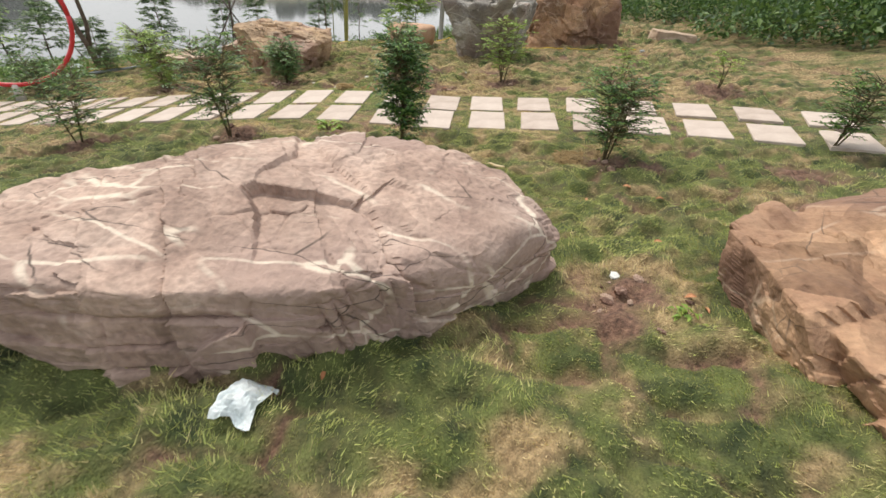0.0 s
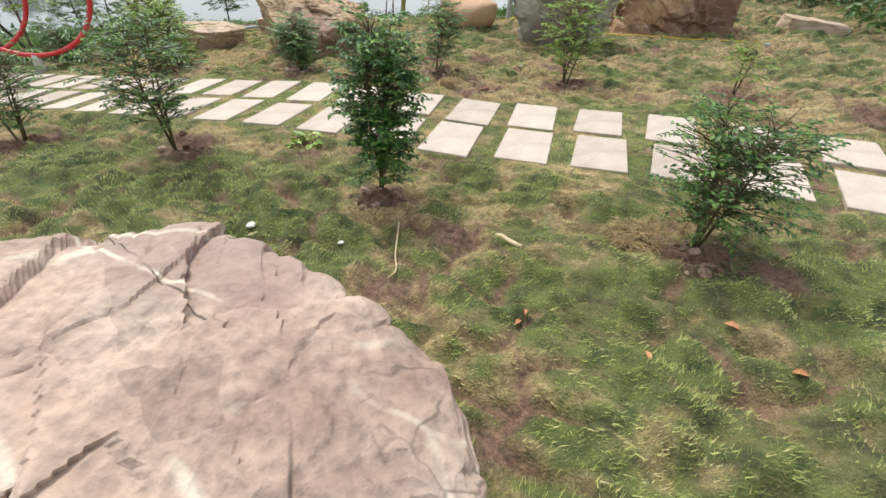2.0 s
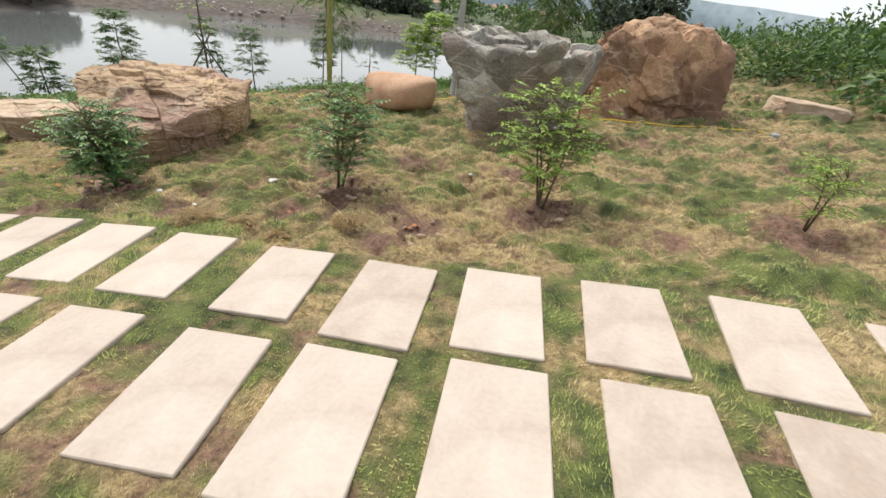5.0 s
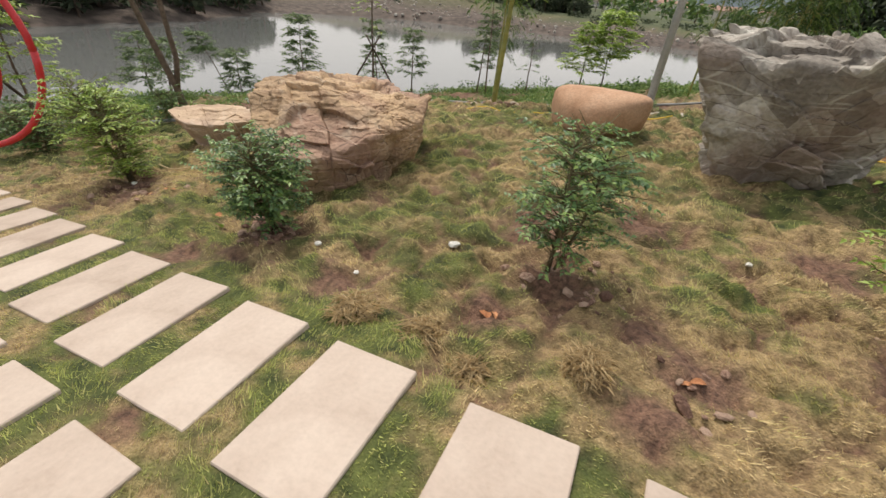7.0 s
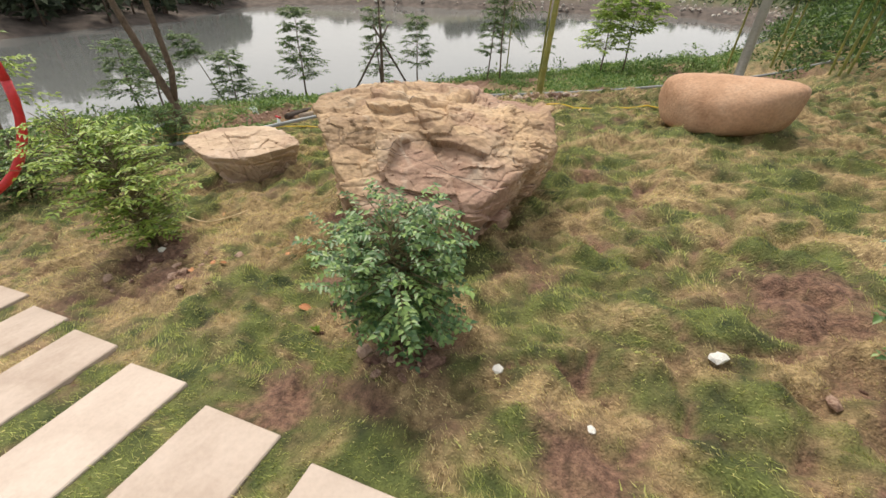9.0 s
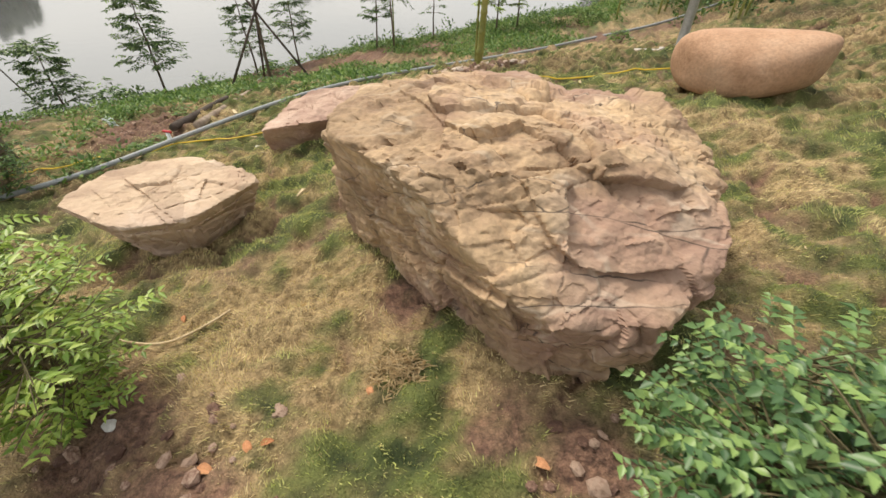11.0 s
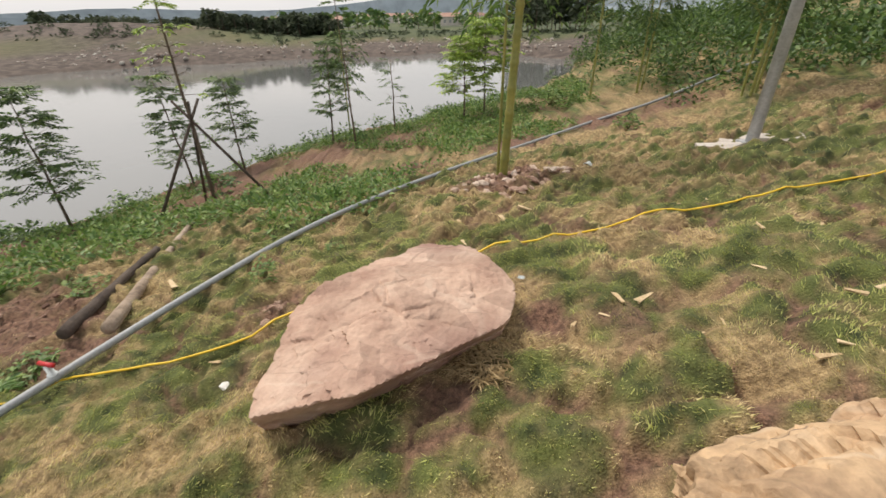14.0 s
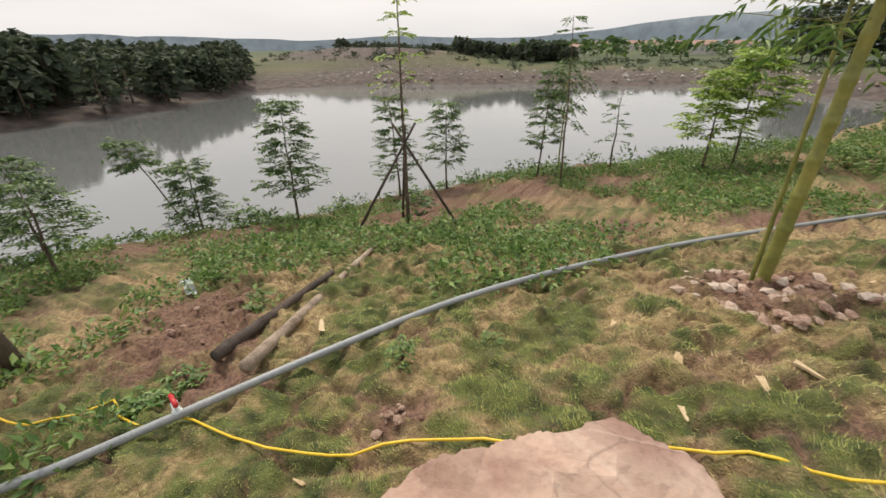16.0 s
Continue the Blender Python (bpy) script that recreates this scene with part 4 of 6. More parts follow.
def shrub(name, x, y, h, w, mat, label, seed, twigs=60, leaf=0.045, wide=0.45, pairs=6, low=0.22, stems=4, lean=(0, 0), spray=0.16):
    twigs, leaf, wide, low = int(twigs * 2.9), leaf * 0.98, wide * 1.05, low * 0.7
    rng = random.Random(seed)
    z0 = surface(x, y) - 0.01
    root = thing(name, (x, y, z0), label, "shrub", group="young shrubs planted along the path")
    runs, starts, ways = [], [], []
    for k in range(stems):
        a = rng.uniform(0, 6.28)
        top = Vector((w * 0.28 * math.cos(a) + lean[0] * h, w * 0.28 * math.sin(a) + lean[1] * h, h * rng.uniform(0.72, 0.95)))
        mid = top * 0.5 + Vector((rng.uniform(-.04, .04), rng.uniform(-.04, .04), 0))
        b = Vector((rng.uniform(-.025, .025), rng.uniform(-.025, .025), -0.02))
        runs.append(([b, mid, top], [0.011, 0.008, 0.003]))
        for i in range(max(3, twigs // stems)):
            t = low + (1 - low) * rng.random() ** 0.8
            p = b.lerp(mid, t * 2) if t < 0.5 else mid.lerp(top, t * 2 - 1)
            a2 = rng.uniform(0, 6.28)
            wd = 0.62 * w * math.sin(math.pi * min(0.97, max(0.12, (t - low * 0.6) / (1.12 - low * 0.6)))) ** 0.7 * rng.uniform(0.25, 1.0)
            e = p + Vector((math.cos(a2) * wd, math.sin(a2) * wd, rng.uniform(0.02, 0.16) * h))
            runs.append(([p, e], [0.004, 0.002]))
            starts.append(p.lerp(e, rng.uniform(0.35, 0.9)))
            ways.append((math.cos(a2 + rng.uniform(-.6, .6)), math.sin(a2 + rng.uniform(-.6, .6)), rng.uniform(-0.15, 0.7)))
    P, W, U, L, D, tw = sprays(rng, starts, ways, pairs, spray, leaf, wide)
    runs += [([a, b], [0.002, 0.001]) for a, b in tw]
    tagged(meshed("stemwork", tubes_mesh("stemwork", runs, 4), M_STEM, root), kind="stuff")
    tagged(meshed("foliage", leaf_mesh("foliage", P, W, U, L, D), mat, root), kind="stuff")
    return root


def young_tree(name, x, y, h, w, mat, label, seed, layers=9, per=6, leaf=0.105, lean=(0, 0), low=0.3, radius=0.035, bare=False, pairs=6, z=None, spray=0.3, group="young trees on the bank"):
    rng = random.Random(seed)
    z0 = (float(height(x, y)) if z is None else z) - 0.05
    root = thing(name, (x, y, z0), label, "tree", group=group)
    n = 6
    spine = [Vector((lean[0] * (k / n) ** 1.2 + rng.uniform(-.02, .02), lean[1] * (k / n) ** 1.2 + rng.uniform(-.02, .02), h * k / n)) for k in range(n + 1)]
    meshed("trunk", tubes_mesh("trunk", [(spine, [radius * (1 - 0.8 * k / n) for k in range(n + 1)])], 8), M_BARK, root)
    runs, starts, ways = [], [], []
    for i in range(layers):
        t = low + (1 - low) * (i + rng.uniform(-.3, .3)) / max(1, layers - 1)
        t = min(0.985, max(low, t))
        k = min(n - 1, int(t * n))
        p = spine[k].lerp(spine[k + 1], t * n - k)
        reach = 0.5 * w * (1.05 - 0.75 * (t - low) / (1 - low)) * rng.uniform(0.75, 1.1)
        for j in range(per):
            a = 6.28 * j / per + rng.uniform(-.5, .5) + i
            e = p + Vector((math.cos(a) * reach, math.sin(a) * reach, reach * rng.uniform(0.05, 0.45)))
            runs.append(([p, e], [radius * 0.28 * (1.1 - t), 0.003]))
            for q in (0.3, 0.5, 0.7, 0.88, 1.0):
                if bare and rng.random() < 0.75:
                    continue
                starts.append(p.lerp(e, q))
                ways.append((math.cos(a + rng.uniform(-.9, .9)), math.sin(a + rng.uniform(-.9, .9)), rng.uniform(-0.25, 0.3)))
    tagged(meshed("branchwork", tubes_mesh("branchwork", runs, 4), M_BARK, root), kind="stuff")
    P, W, U, L, D, tw = sprays(rng, starts, ways, pairs, spray, leaf, 0.5, 0.25)
    if P:
        tagged(meshed("foliage", leaf_mesh("foliage", P, W, U, L, D), mat, root), kind="stuff")
    return root


def low_plant(name, x, y, r, h, mat, label, seed, n=60, leaf=0.06, z=None, category="plant", group="", wide=0.5):
    """A leafy weed or cushion of foliage."""
    rng = random.Random(seed)
    root = thing(name, (x, y, (surface(x, y) if z is None else z) - 0.01), label, category, group)
    runs, P, W, U, L, D = [], [], [], [], [], []
    for k in range(n):
        a, q = rng.uniform(0, 6.28), rng.random() ** 0.6
        e = Vector((math.cos(a) * r * q, math.sin(a) * r * q, h * (1.05 - 0.75 * q) * rng.uniform(0.45, 1.05)))
        if k % 3 == 0:
            runs.append(([Vector((0, 0, -0.01)), e * 0.5 + Vector((0, 0, h * 0.1)), e], [0.004, 0.003, 0.0015]))
        for j in range(4):
            b = rng.uniform(0, 6.28)
            P.append(e + Vector((rng.uniform(-.3, .3) * leaf, rng.uniform(-.3, .3) * leaf, rng.uniform(-.5, .3) * leaf)))
            W.append((math.cos(b), math.sin(b), rng.uniform(-0.2, 0.5)))
            U.append((rng.uniform(-.4, .4), rng.uniform(-.4, .4), 1))
            z1 = leaf * rng.uniform(0.6, 1.2)
            L.append(z1), D.append(z1 * wide)
    tagged(meshed("stemwork", tubes_mesh("stemwork", runs, 3), M_STEM, root), kind="stuff")
    tagged(meshed("foliage", leaf_mesh("foliage", P, W, U, L, D), mat, root), kind="stuff")
    return root


def build_shrubs():
    g = "young shrub in a ring of soil"
    shrub("shrub", -4.6, 4.15, 1.0, 0.7, M_LEAF, "dark green " + g, 1, 60, low=0.3)
    shrub("shrub", -2.5, 4.25, 1.2, 0.75, M_LEAF, "dark green " + g, 2, 85, low=0.28)
    shrub("shrub", -0.3, 4.2, 1.22, 0.42, M_LEAF, "dense dark green " + g, 3, 130, low=0.1, leaf=0.05, wide=0.55)
    shrub("shrub", 1.98, 4.28, 0.98, 0.7, M_LEAF, "dark green " + g + " with pale tips", 4, 95, low=0.22, lean=(-0.1, 0.02))
    shrub("shrub", 4.5, 4.85, 0.85, 0.62, M_LEAF, "dark green " + g, 5, 60, low=0.3, lean=(0.12, 0))
    shrub("shrub", -3.36, 7.5, 0.88, 0.58, M_LEAF_BLUE, "blue-green " + g + " beside a boulder", 6, 120, leaf=0.038, wide=0.6, low=0.2, pairs=8)
    shrub("shrub", -1.22, 7.94, 1.05, 0.62, M_LEAF_BLUE, "sparse green shrub with compound leaves in bare soil", 7, 75, leaf=0.04, wide=0.55, low=0.25, pairs=7)
    shrub("shrub", 0.68, 8.25, 1.05, 0.8, M_LEAF_LIGHT, "yellow-green " + g, 8, 70, leaf=0.05, low=0.25)
    shrub("shrub", -6.1, 7.68, 1.18, 0.85, M_LEAF_LIGHT, "yellow-green feathery shrub in dug red soil", 9, 130, leaf=0.055, wide=0.4, low=0.08, lean=(-0.1, 0))
    shrub("shrub", 2.85, 8.3, 0.7, 0.35, M_LEAF_LIGHT, "thin sparse sapling in bare soil", 10, 16, low=0.35, stems=2)
    shrub("shrub", 4.3, 7.7, 0.6, 0.35, M_LEAF_LIGHT, "thin sparse sapling in bare soil", 11, 14, low=0.35, stems=2)
    shrub("shrub", -9.5, 7.9, 0.9, 1.0, M_LEAF, "dark round bush beside the red rings", 12, 110, low=0.1, leaf=0.055)
    shrub("shrub", -9.8, 10.1, 0.75, 0.6, M_LEAF, "small dark bush near the pipe", 13, 60, low=0.1)
    low_plant("weed", -1.45, 4.85, 0.2, 0.22, M_LEAF_LIGHT, "bright green broad-leaved weed beside slabs", 21, 24, 0.09)
    low_plant("weed", -7.45, 12.5, 0.14, 0.26, M_LEAF_BANK, "small dark green weed with white flowers", 22, 34, 0.05)
    low_plant("weed", -6.95, 13.05, 0.09, 0.12, M_LEAF_BANK, "small green weed in turf", 23, 16, 0.04)
    low_plant("weed", -9.25, 11.8, 0.2, 0.15, M_LEAF_BANK, "low green weed beside the pipe", 24, 40, 0.06)
    low_plant("weed", -9.2, 11.42, 0.16, 0.16, M_LEAF_BANK, "pale broad-leaved weed beside the hose", 25, 22, 0.09)
    low_plant("weed", -9.65, 12.97, 0.2, 0.2, M_LEAF_BANK, "low green weed beside the logs", 26, 40, 0.06)
    low_plant("weed", 1.95, 1.55, 0.07, 0.08, M_LEAF_LIGHT, "tiny bright weed in turf", 27, 10, 0.05)
    low_plant("weed", -0.65, 3.0, 0.09, 0.07, M_LEAF_LIGHT, "tiny clover-like weed in turf", 28, 14, 0.04)
    low_plant("weed", -1.95, 18.2, 0.3, 0.35, M_LEAF_BANK, "round grassy bush beyond the lamp post", 29, 60, 0.08)
    for k, (x, y, r) in enumerate([(1.62, 4.28, .2), (-2.0, 6.95, .12), (-.78, 7.18, .09), (-1.6, 7.02, .1), (-4.55, 8.05, .16), (-5.55, 11.0, .18), (-1.25, 6.95, .08)]):
        low_plant("dry_tussock", x, y, r, 0.075, M_STRAW, "tussock of dead straw-coloured grass", 40 + k, int(1500 * r), 0.07, category="dry grass", group="dead grass tussocks", wide=0.09)


def build_bank_trees():
    t = M_LEAF_TREE
    young_tree("tree", -14.0, 17.4, 2.95, 1.25, t, "slim conical young tree with layered leaves by the water", 1, layers=10, low=0.3, per=6)
    young_tree("tree", -16.8, 16.4, 3.2, 0.7, t, "leaning thin young tree with a sparse top", 2, layers=6, low=0.75, lean=(-0.6, -0.9), per=4)
    young_tree("tree", -16.2, 16.2, 2.0, 1.3, t, "bushy young tree at the water's edge", 3, layers=8, low=0.25)
    low_plant("bush", -17.0, 15.6, 0.8, 0.9, M_LEAF_TREE, "grey-green bush at the water's edge", 4, 110, 0.1, z=float(height(-17.0, 15.6)), category="bush")
    young_tree("tree", -13.2, 20.8, 3.0, 1.1, t, "slim young tree behind a staked one", 5, layers=9, low=0.25, per=5, lean=(-0.3, 0.1))
    young_tree("tree", -12.2, 22.0, 2.7, 1.1, t, "slim young tree with layered leaves", 6, layers=8, low=0.35, per=5)
    young_tree("tree", -9.7, 23.6, 3.2, 0.9, t, "slim young tree with a dense top", 7, layers=9, low=0.35, per=5, lean=(0.25, 0))
    young_tree("tree", -8.6, 22.2, 4.3, 0.8, t, "tall bare staked tree with few leaves", 8, layers=8, low=0.4, per=4, bare=True, lean=(-0.15, 0))
    young_tree("tree", -7.6, 24.2, 2.3, 0.7, t, "bare thin sapling on the bank", 9, layers=6, low=0.4, per=4, bare=True)
    young_tree("tree", -5.2, 23.6, 2.5, 1.5, M_LEAF_LIGHT, "leafy young tree with drooping leaves", 10, layers=8, low=0.35, per=6, leaf=0.12)
    young_tree("tree", -4.5, 24.2, 2.9, 2.2, M_LEAF_LIGHT, "bright leafy young tree with a spreading crown", 11, layers=8, low=0.45, per=8, leaf=0.13)
    low_plant("bush", -2.4, 23.2, 0.9, 0.9, M_LEAF_BANK, "leafy green bush above the water", 12, 150, 0.11, z=float(height(-2.4, 23.2)), category="bush")
    young_tree("tree", -17.0, 13.3, 2.0, 1.5, t, "leafy young tree beside staked poles", 13, layers=7, low=0.25, per=5)
    young_tree("tree", -13.9, 7.4, 3.2, 1.8, M_LEAF_LIGHT, "tall leafy young tree with arching branches", 14, layers=9, low=0.45, per=5, leaf=0.11, pairs=4)
    young_tree("tree", -14.5, 12.7, 1.7, 1.3, t, "leafy young tree at the water's edge", 15, layers=6, low=0.35, per=5, pairs=5)
    young_tree("tree", -11.8, 8.6, 2.6, 1.3, M_LEAF_LIGHT, "leafy young tree behind the red rings", 33, layers=6, low=0.4, per=5, pairs=4)
    low_plant("bush", -15.3, 16.9, 0.55, 0.65, M_LEAF, "dark broad-leaved bush on the bank", 16, 60, 0.16, z=float(height(-15.3, 16.9)), category="bush")
    low_plant("bush", -14.2, 19.2, 0.3, 0.55, M_LEAF, "small dark bush at the bank", 17, 30, 0.12, z=float(height(-14.2, 19.2)), category="bush")
    low_plant("bush", -11.4, 18.9, 0.45, 0.75, M_LEAF, "dark broad-leaved bush behind the staked tree", 18, 50, 0.15, z=float(height(-11.4, 18.9)), category="bush")
    # the staked tree and its three poles
    st = young_tree("staked_tree", -10.85, 17.7, 4.6, 0.8, M_LEAF_LIGHT, "tall thin young tree held by three crossed poles", 19, layers=9, low=0.5, per=4, bare=True, radius=0.045)
    z0 = st.location.z
    for a in (10, 130, 235):
        r = 1.15
        fx, fy = r * math.cos(radians(a)), r * math.sin(radians(a))
        foot = Vector((fx, fy, float(height(-10.85 + fx, 17.7 + fy)) - z0 - 0.05))
        top = Vector((-fx * 0.22, -fy * 0.22, 2.2))
        meshed("stake", tubes_mesh("stake", [([foot, foot.lerp(top, 0.5), top], [0.032, 0.03, 0.026])], 7), M_DARKLOG, st, "dark wooden pole")
    # another set of stakes at the far left
    st2 = young_tree("staked_tree", -12.9, 8.3, 3.4, 1.4, M_LEAF_LIGHT, "staked leafy tree beside the water", 20, layers=6, low=0.55, per=5, radius=0.05)
    for a in (-10, 110, 230):
        fx, fy = 1.1 * math.cos(radians(a)), 1.1 * math.sin(radians(a))
        foot = Vector((fx, fy, float(height(-12.9 + fx, 8.3 + fy)) - st2.location.z - 0.05))
        meshed("stake", tubes_mesh("stake", [([foot, Vector((-fx * 0.2, -fy * 0.2, 1.9))], [0.035, 0.03])], 7), M_DARKLOG, st2, "dark wooden pole")
    # the forked tree
    fk = thing("forked_tree", (-11.25, 11.25, float(height(-11.25, 11.25)) - 0.05), "forked tree with two bare leaning stems and leaves on top", "tree")
    a = [Vector((0, 0, 0)), Vector((-0.08, -0.06, 0.6)), Vector((-0.3, -0.35, 2.0)), Vector((-0.5, -0.65, 3.6)), Vector((-0.55, -0.75, 4.4))]
    b = [Vector((-0.07, -0.05, 0.55)), Vector((-0.02, 0.06, 1.2)), Vector((-0.05, 0.0, 2.4)), Vector((-0.1, -0.05, 4.2))]
    meshed("trunk", tubes_mesh("trunk", [(a, [0.095, 0.075, 0.058, 0.045, 0.03])], 10), M_BARK, fk)
    meshed("stem", tubes_mesh("stem", [(b, [0.065, 0.055, 0.05, 0.03])], 10), M_BARK, fk)
    rng = random.Random(5)
    starts, ways, runs = [], [], []
    for k in range(70):
        q = rng.choice((a[3], a[4], b[3])) + Vector((0, 0, rng.uniform(-.5, .3)))
        an, rr = rng.uniform(0, 6.28), rng.uniform(0.3, 1.1)
        e = q + Vector((math.cos(an) * rr, math.sin(an) * rr, rng.uniform(-0.15, 0.6)))
        runs.append(([q, e], [0.012, 0.004]))
        starts += [q.lerp(e, 0.6), e]
        ways += [(math.cos(an), math.sin(an), -0.1), (math.cos(an + 1), math.sin(an + 1), -0.2)]
    P, W, U, L, D, _ = sprays(rng, starts, ways, 6, 0.35, 0.13, 0.45)
    tagged(meshed("branchwork", tubes_mesh("branchwork", runs, 4), M_BARK, fk), kind="stuff")
    tagged(meshed("foliage", leaf_mesh("foliage", P, W, U, L, D), M_LEAF_LIGHT, fk), kind="stuff")


def bamboo(x, y, stems, label, seed, leafy=True, hgt=5.2, rad=0.05):
    rng = random.Random(seed)
    z0 = surface(x, y) - 0.03
    root = thing("bamboo", (x, y, z0), label, "bamboo")
    starts, ways, runs = [], [], []
    for k, (dx, dy, lx, ly, hh, r) in enumerate(stems):
        n = int(hh / 0.3)
        pts, rad_ = [], []
        for i in range(n):
            t0, t1 = i / n, (i + 1) / n
            for t, rr in ((t0 + 0.004, 1.1), (t0 + 0.01, 0.97), (t1 - 0.008, 0.97), (t1 - 0.002, 1.12)):
                pts.append(Vector((dx + lx * t, dy + ly * t, hh * t)))
                rad_.append(r * rr * (1 - 0.45 * t))
        meshed("culm", tubes_mesh("culm", [(pts, rad_)], 12), M_BAMBOO, root)
        if leafy:
            for i in range(46):
                t = rng.uniform(0.45, 1.0)
                p = Vector((dx + lx * t, dy + ly * t, hh * t))
                an, rr = rng.uniform(0, 6.28), rng.uniform(0.25, 0.8)
                e = p + Vector((math.cos(an) * rr, math.sin(an) * rr, rng.uniform(-.1, .4)))
                runs.append(([p, e], [0.006, 0.003]))
                starts += [p.lerp(e, 0.5), e]
                ways += [(math.cos(an + .5), math.sin(an + .5), -0.4), (math.cos(an), math.sin(an), -0.5)]
    if leafy:
        dark = M_LEAF_TREE if y > 17 else M_LEAF_BANK
        tagged(meshed("branchwork", tubes_mesh("branchwork", runs, 3), M_BAMBOO, root), kind="stuff")
        P, W, U, L, D, _ = sprays(rng, starts, ways, 5, 0.3, 0.15, 0.16, 0.8)
        tagged(meshed("foliage", leaf_mesh("foliage", P, W, U, L, D, 0.4), dark, root), kind="stuff")
    return root


def build_bamboo_and_lamp():
    bamboo(-4.95, 15.02, [(0, 0, 0.22, 0.0, 5.0, 0.062), (-0.07, 0.06, 0.04, 0.06, 4.6, 0.022)], "thick yellow-green bamboo in a ring of stones", 3)
    bamboo(0.4, 18.2, [(0, 0, 0.05, 0.05, 3.4, 0.03), (0.15, 0.1, 0.1, 0.1, 3.2, 0.03), (-0.15, 0.05, -0.1, 0, 3.0, 0.025)], "leafy clump of green bamboo beyond the lamp post", 4)
    bamboo(-1.3, 23.0, [(0, 0, 0.05, 0.1, 4.2, 0.035)], "slim green bamboo above the water", 5)
    bamboo(-0.3, 22.0, [(0, 0, 0.0, 0.1, 4.0, 0.035), (0.2, 0.2, 0.1, 0, 3.6, 0.03)], "slim green bamboo above the water", 6)
    bamboo(-9.4, 25.0, [(0, 0, 0.0, 0.1, 3.6, 0.03)], "slim green bamboo by the water", 7)
    x, y = -1.64, 14.9
    lamp = thing("lamp_post", (x, y, surface(x, y)), "plain grey steel lamp post on a concrete footing", "lamp post")
    meshed("post", tubes_mesh("post", [([Vector((0, 0, 0.0)), Vector((0, 0, 5.5))], [0.075, 0.05])], 16), M_POLE, lamp)
    bm = bmesh.new()
    bmesh.ops.create_cube(bm, size=1.0)
    for v in bm.verts:
        v.co = (v.co.x * 0.26, v.co.y * 0.26, v.co.z * 0.03 + 0.02)
    part("base_plate", bm, M_POLE, lamp)
    rng = np.random.default_rng(2)
    bm = bmesh.new()
    ring = [bm.verts.new((x + math.cos(a) * rr, y + math.sin(a) * rr * 0.6, surface(x + math.cos(a) * rr, y + math.sin(a) * rr * 0.6) + 0.012)) for a, rr in ((6.2832 * k / 20, 0.62 + 0.14 * float(rng.random())) for k in range(20))]
    mid = bm.verts.new((x, y, surface(x, y) + 0.03))
    for k in range(20):
        bm.faces.new((ring[k], ring[(k + 1) % 20], mid))
    low = [bm.verts.new((v.co.x, v.co.y, v.co.z - 0.06)) for v in ring]
    for k in range(20):
        bm.faces.new((ring[k], low[k], low[(k + 1) % 20], ring[(k + 1) % 20]))
    tagged(part("concrete_footing", bm, M_CONCRETE), "splashed pale concrete round the lamp post", "footing", kind="structure")


# ---------------------------------------------------------------- pipe, hose, logs and litter
def laid(points, lift, step=0.12, stiff=False):
    """Points along a line on the ground, evenly stepped and eased."""
    pts = [Vector((x, y, 0)) for x, y in points]
    out = []
    for k in range(len(pts) - 1):
        p0, p1, p2, p3 = pts[max(k - 1, 0)], pts[k], pts[k + 1], pts[min(k + 2, len(pts) - 1)]
        m = max(2, int((p2 - p1).length / step))
        for i in range(m):
            t = i / m
            q = 0.5 * ((2 * p1) + (p2 - p0) * t + (2 * p0 - 5 * p1 + 4 * p2 - p3) * t * t + (3 * p1 - p0 - 3 * p2 + p3) * t**3)
            out.append(Vector((q.x, q.y, surface(q.x, q.y) + lift)))
    for _ in range(2 if stiff else 9):
        for i in range(1, len(out) - 1):
            out[i].z = (out[i - 1].z + 2 * out[i].z + out[i + 1].z) / 4
    for p in out:
        p.z = float(height(p.x, p.y)) + lift + 0.022 if stiff else max(p.z + 0.01, surface(p.x, p.y) + lift)
    return out


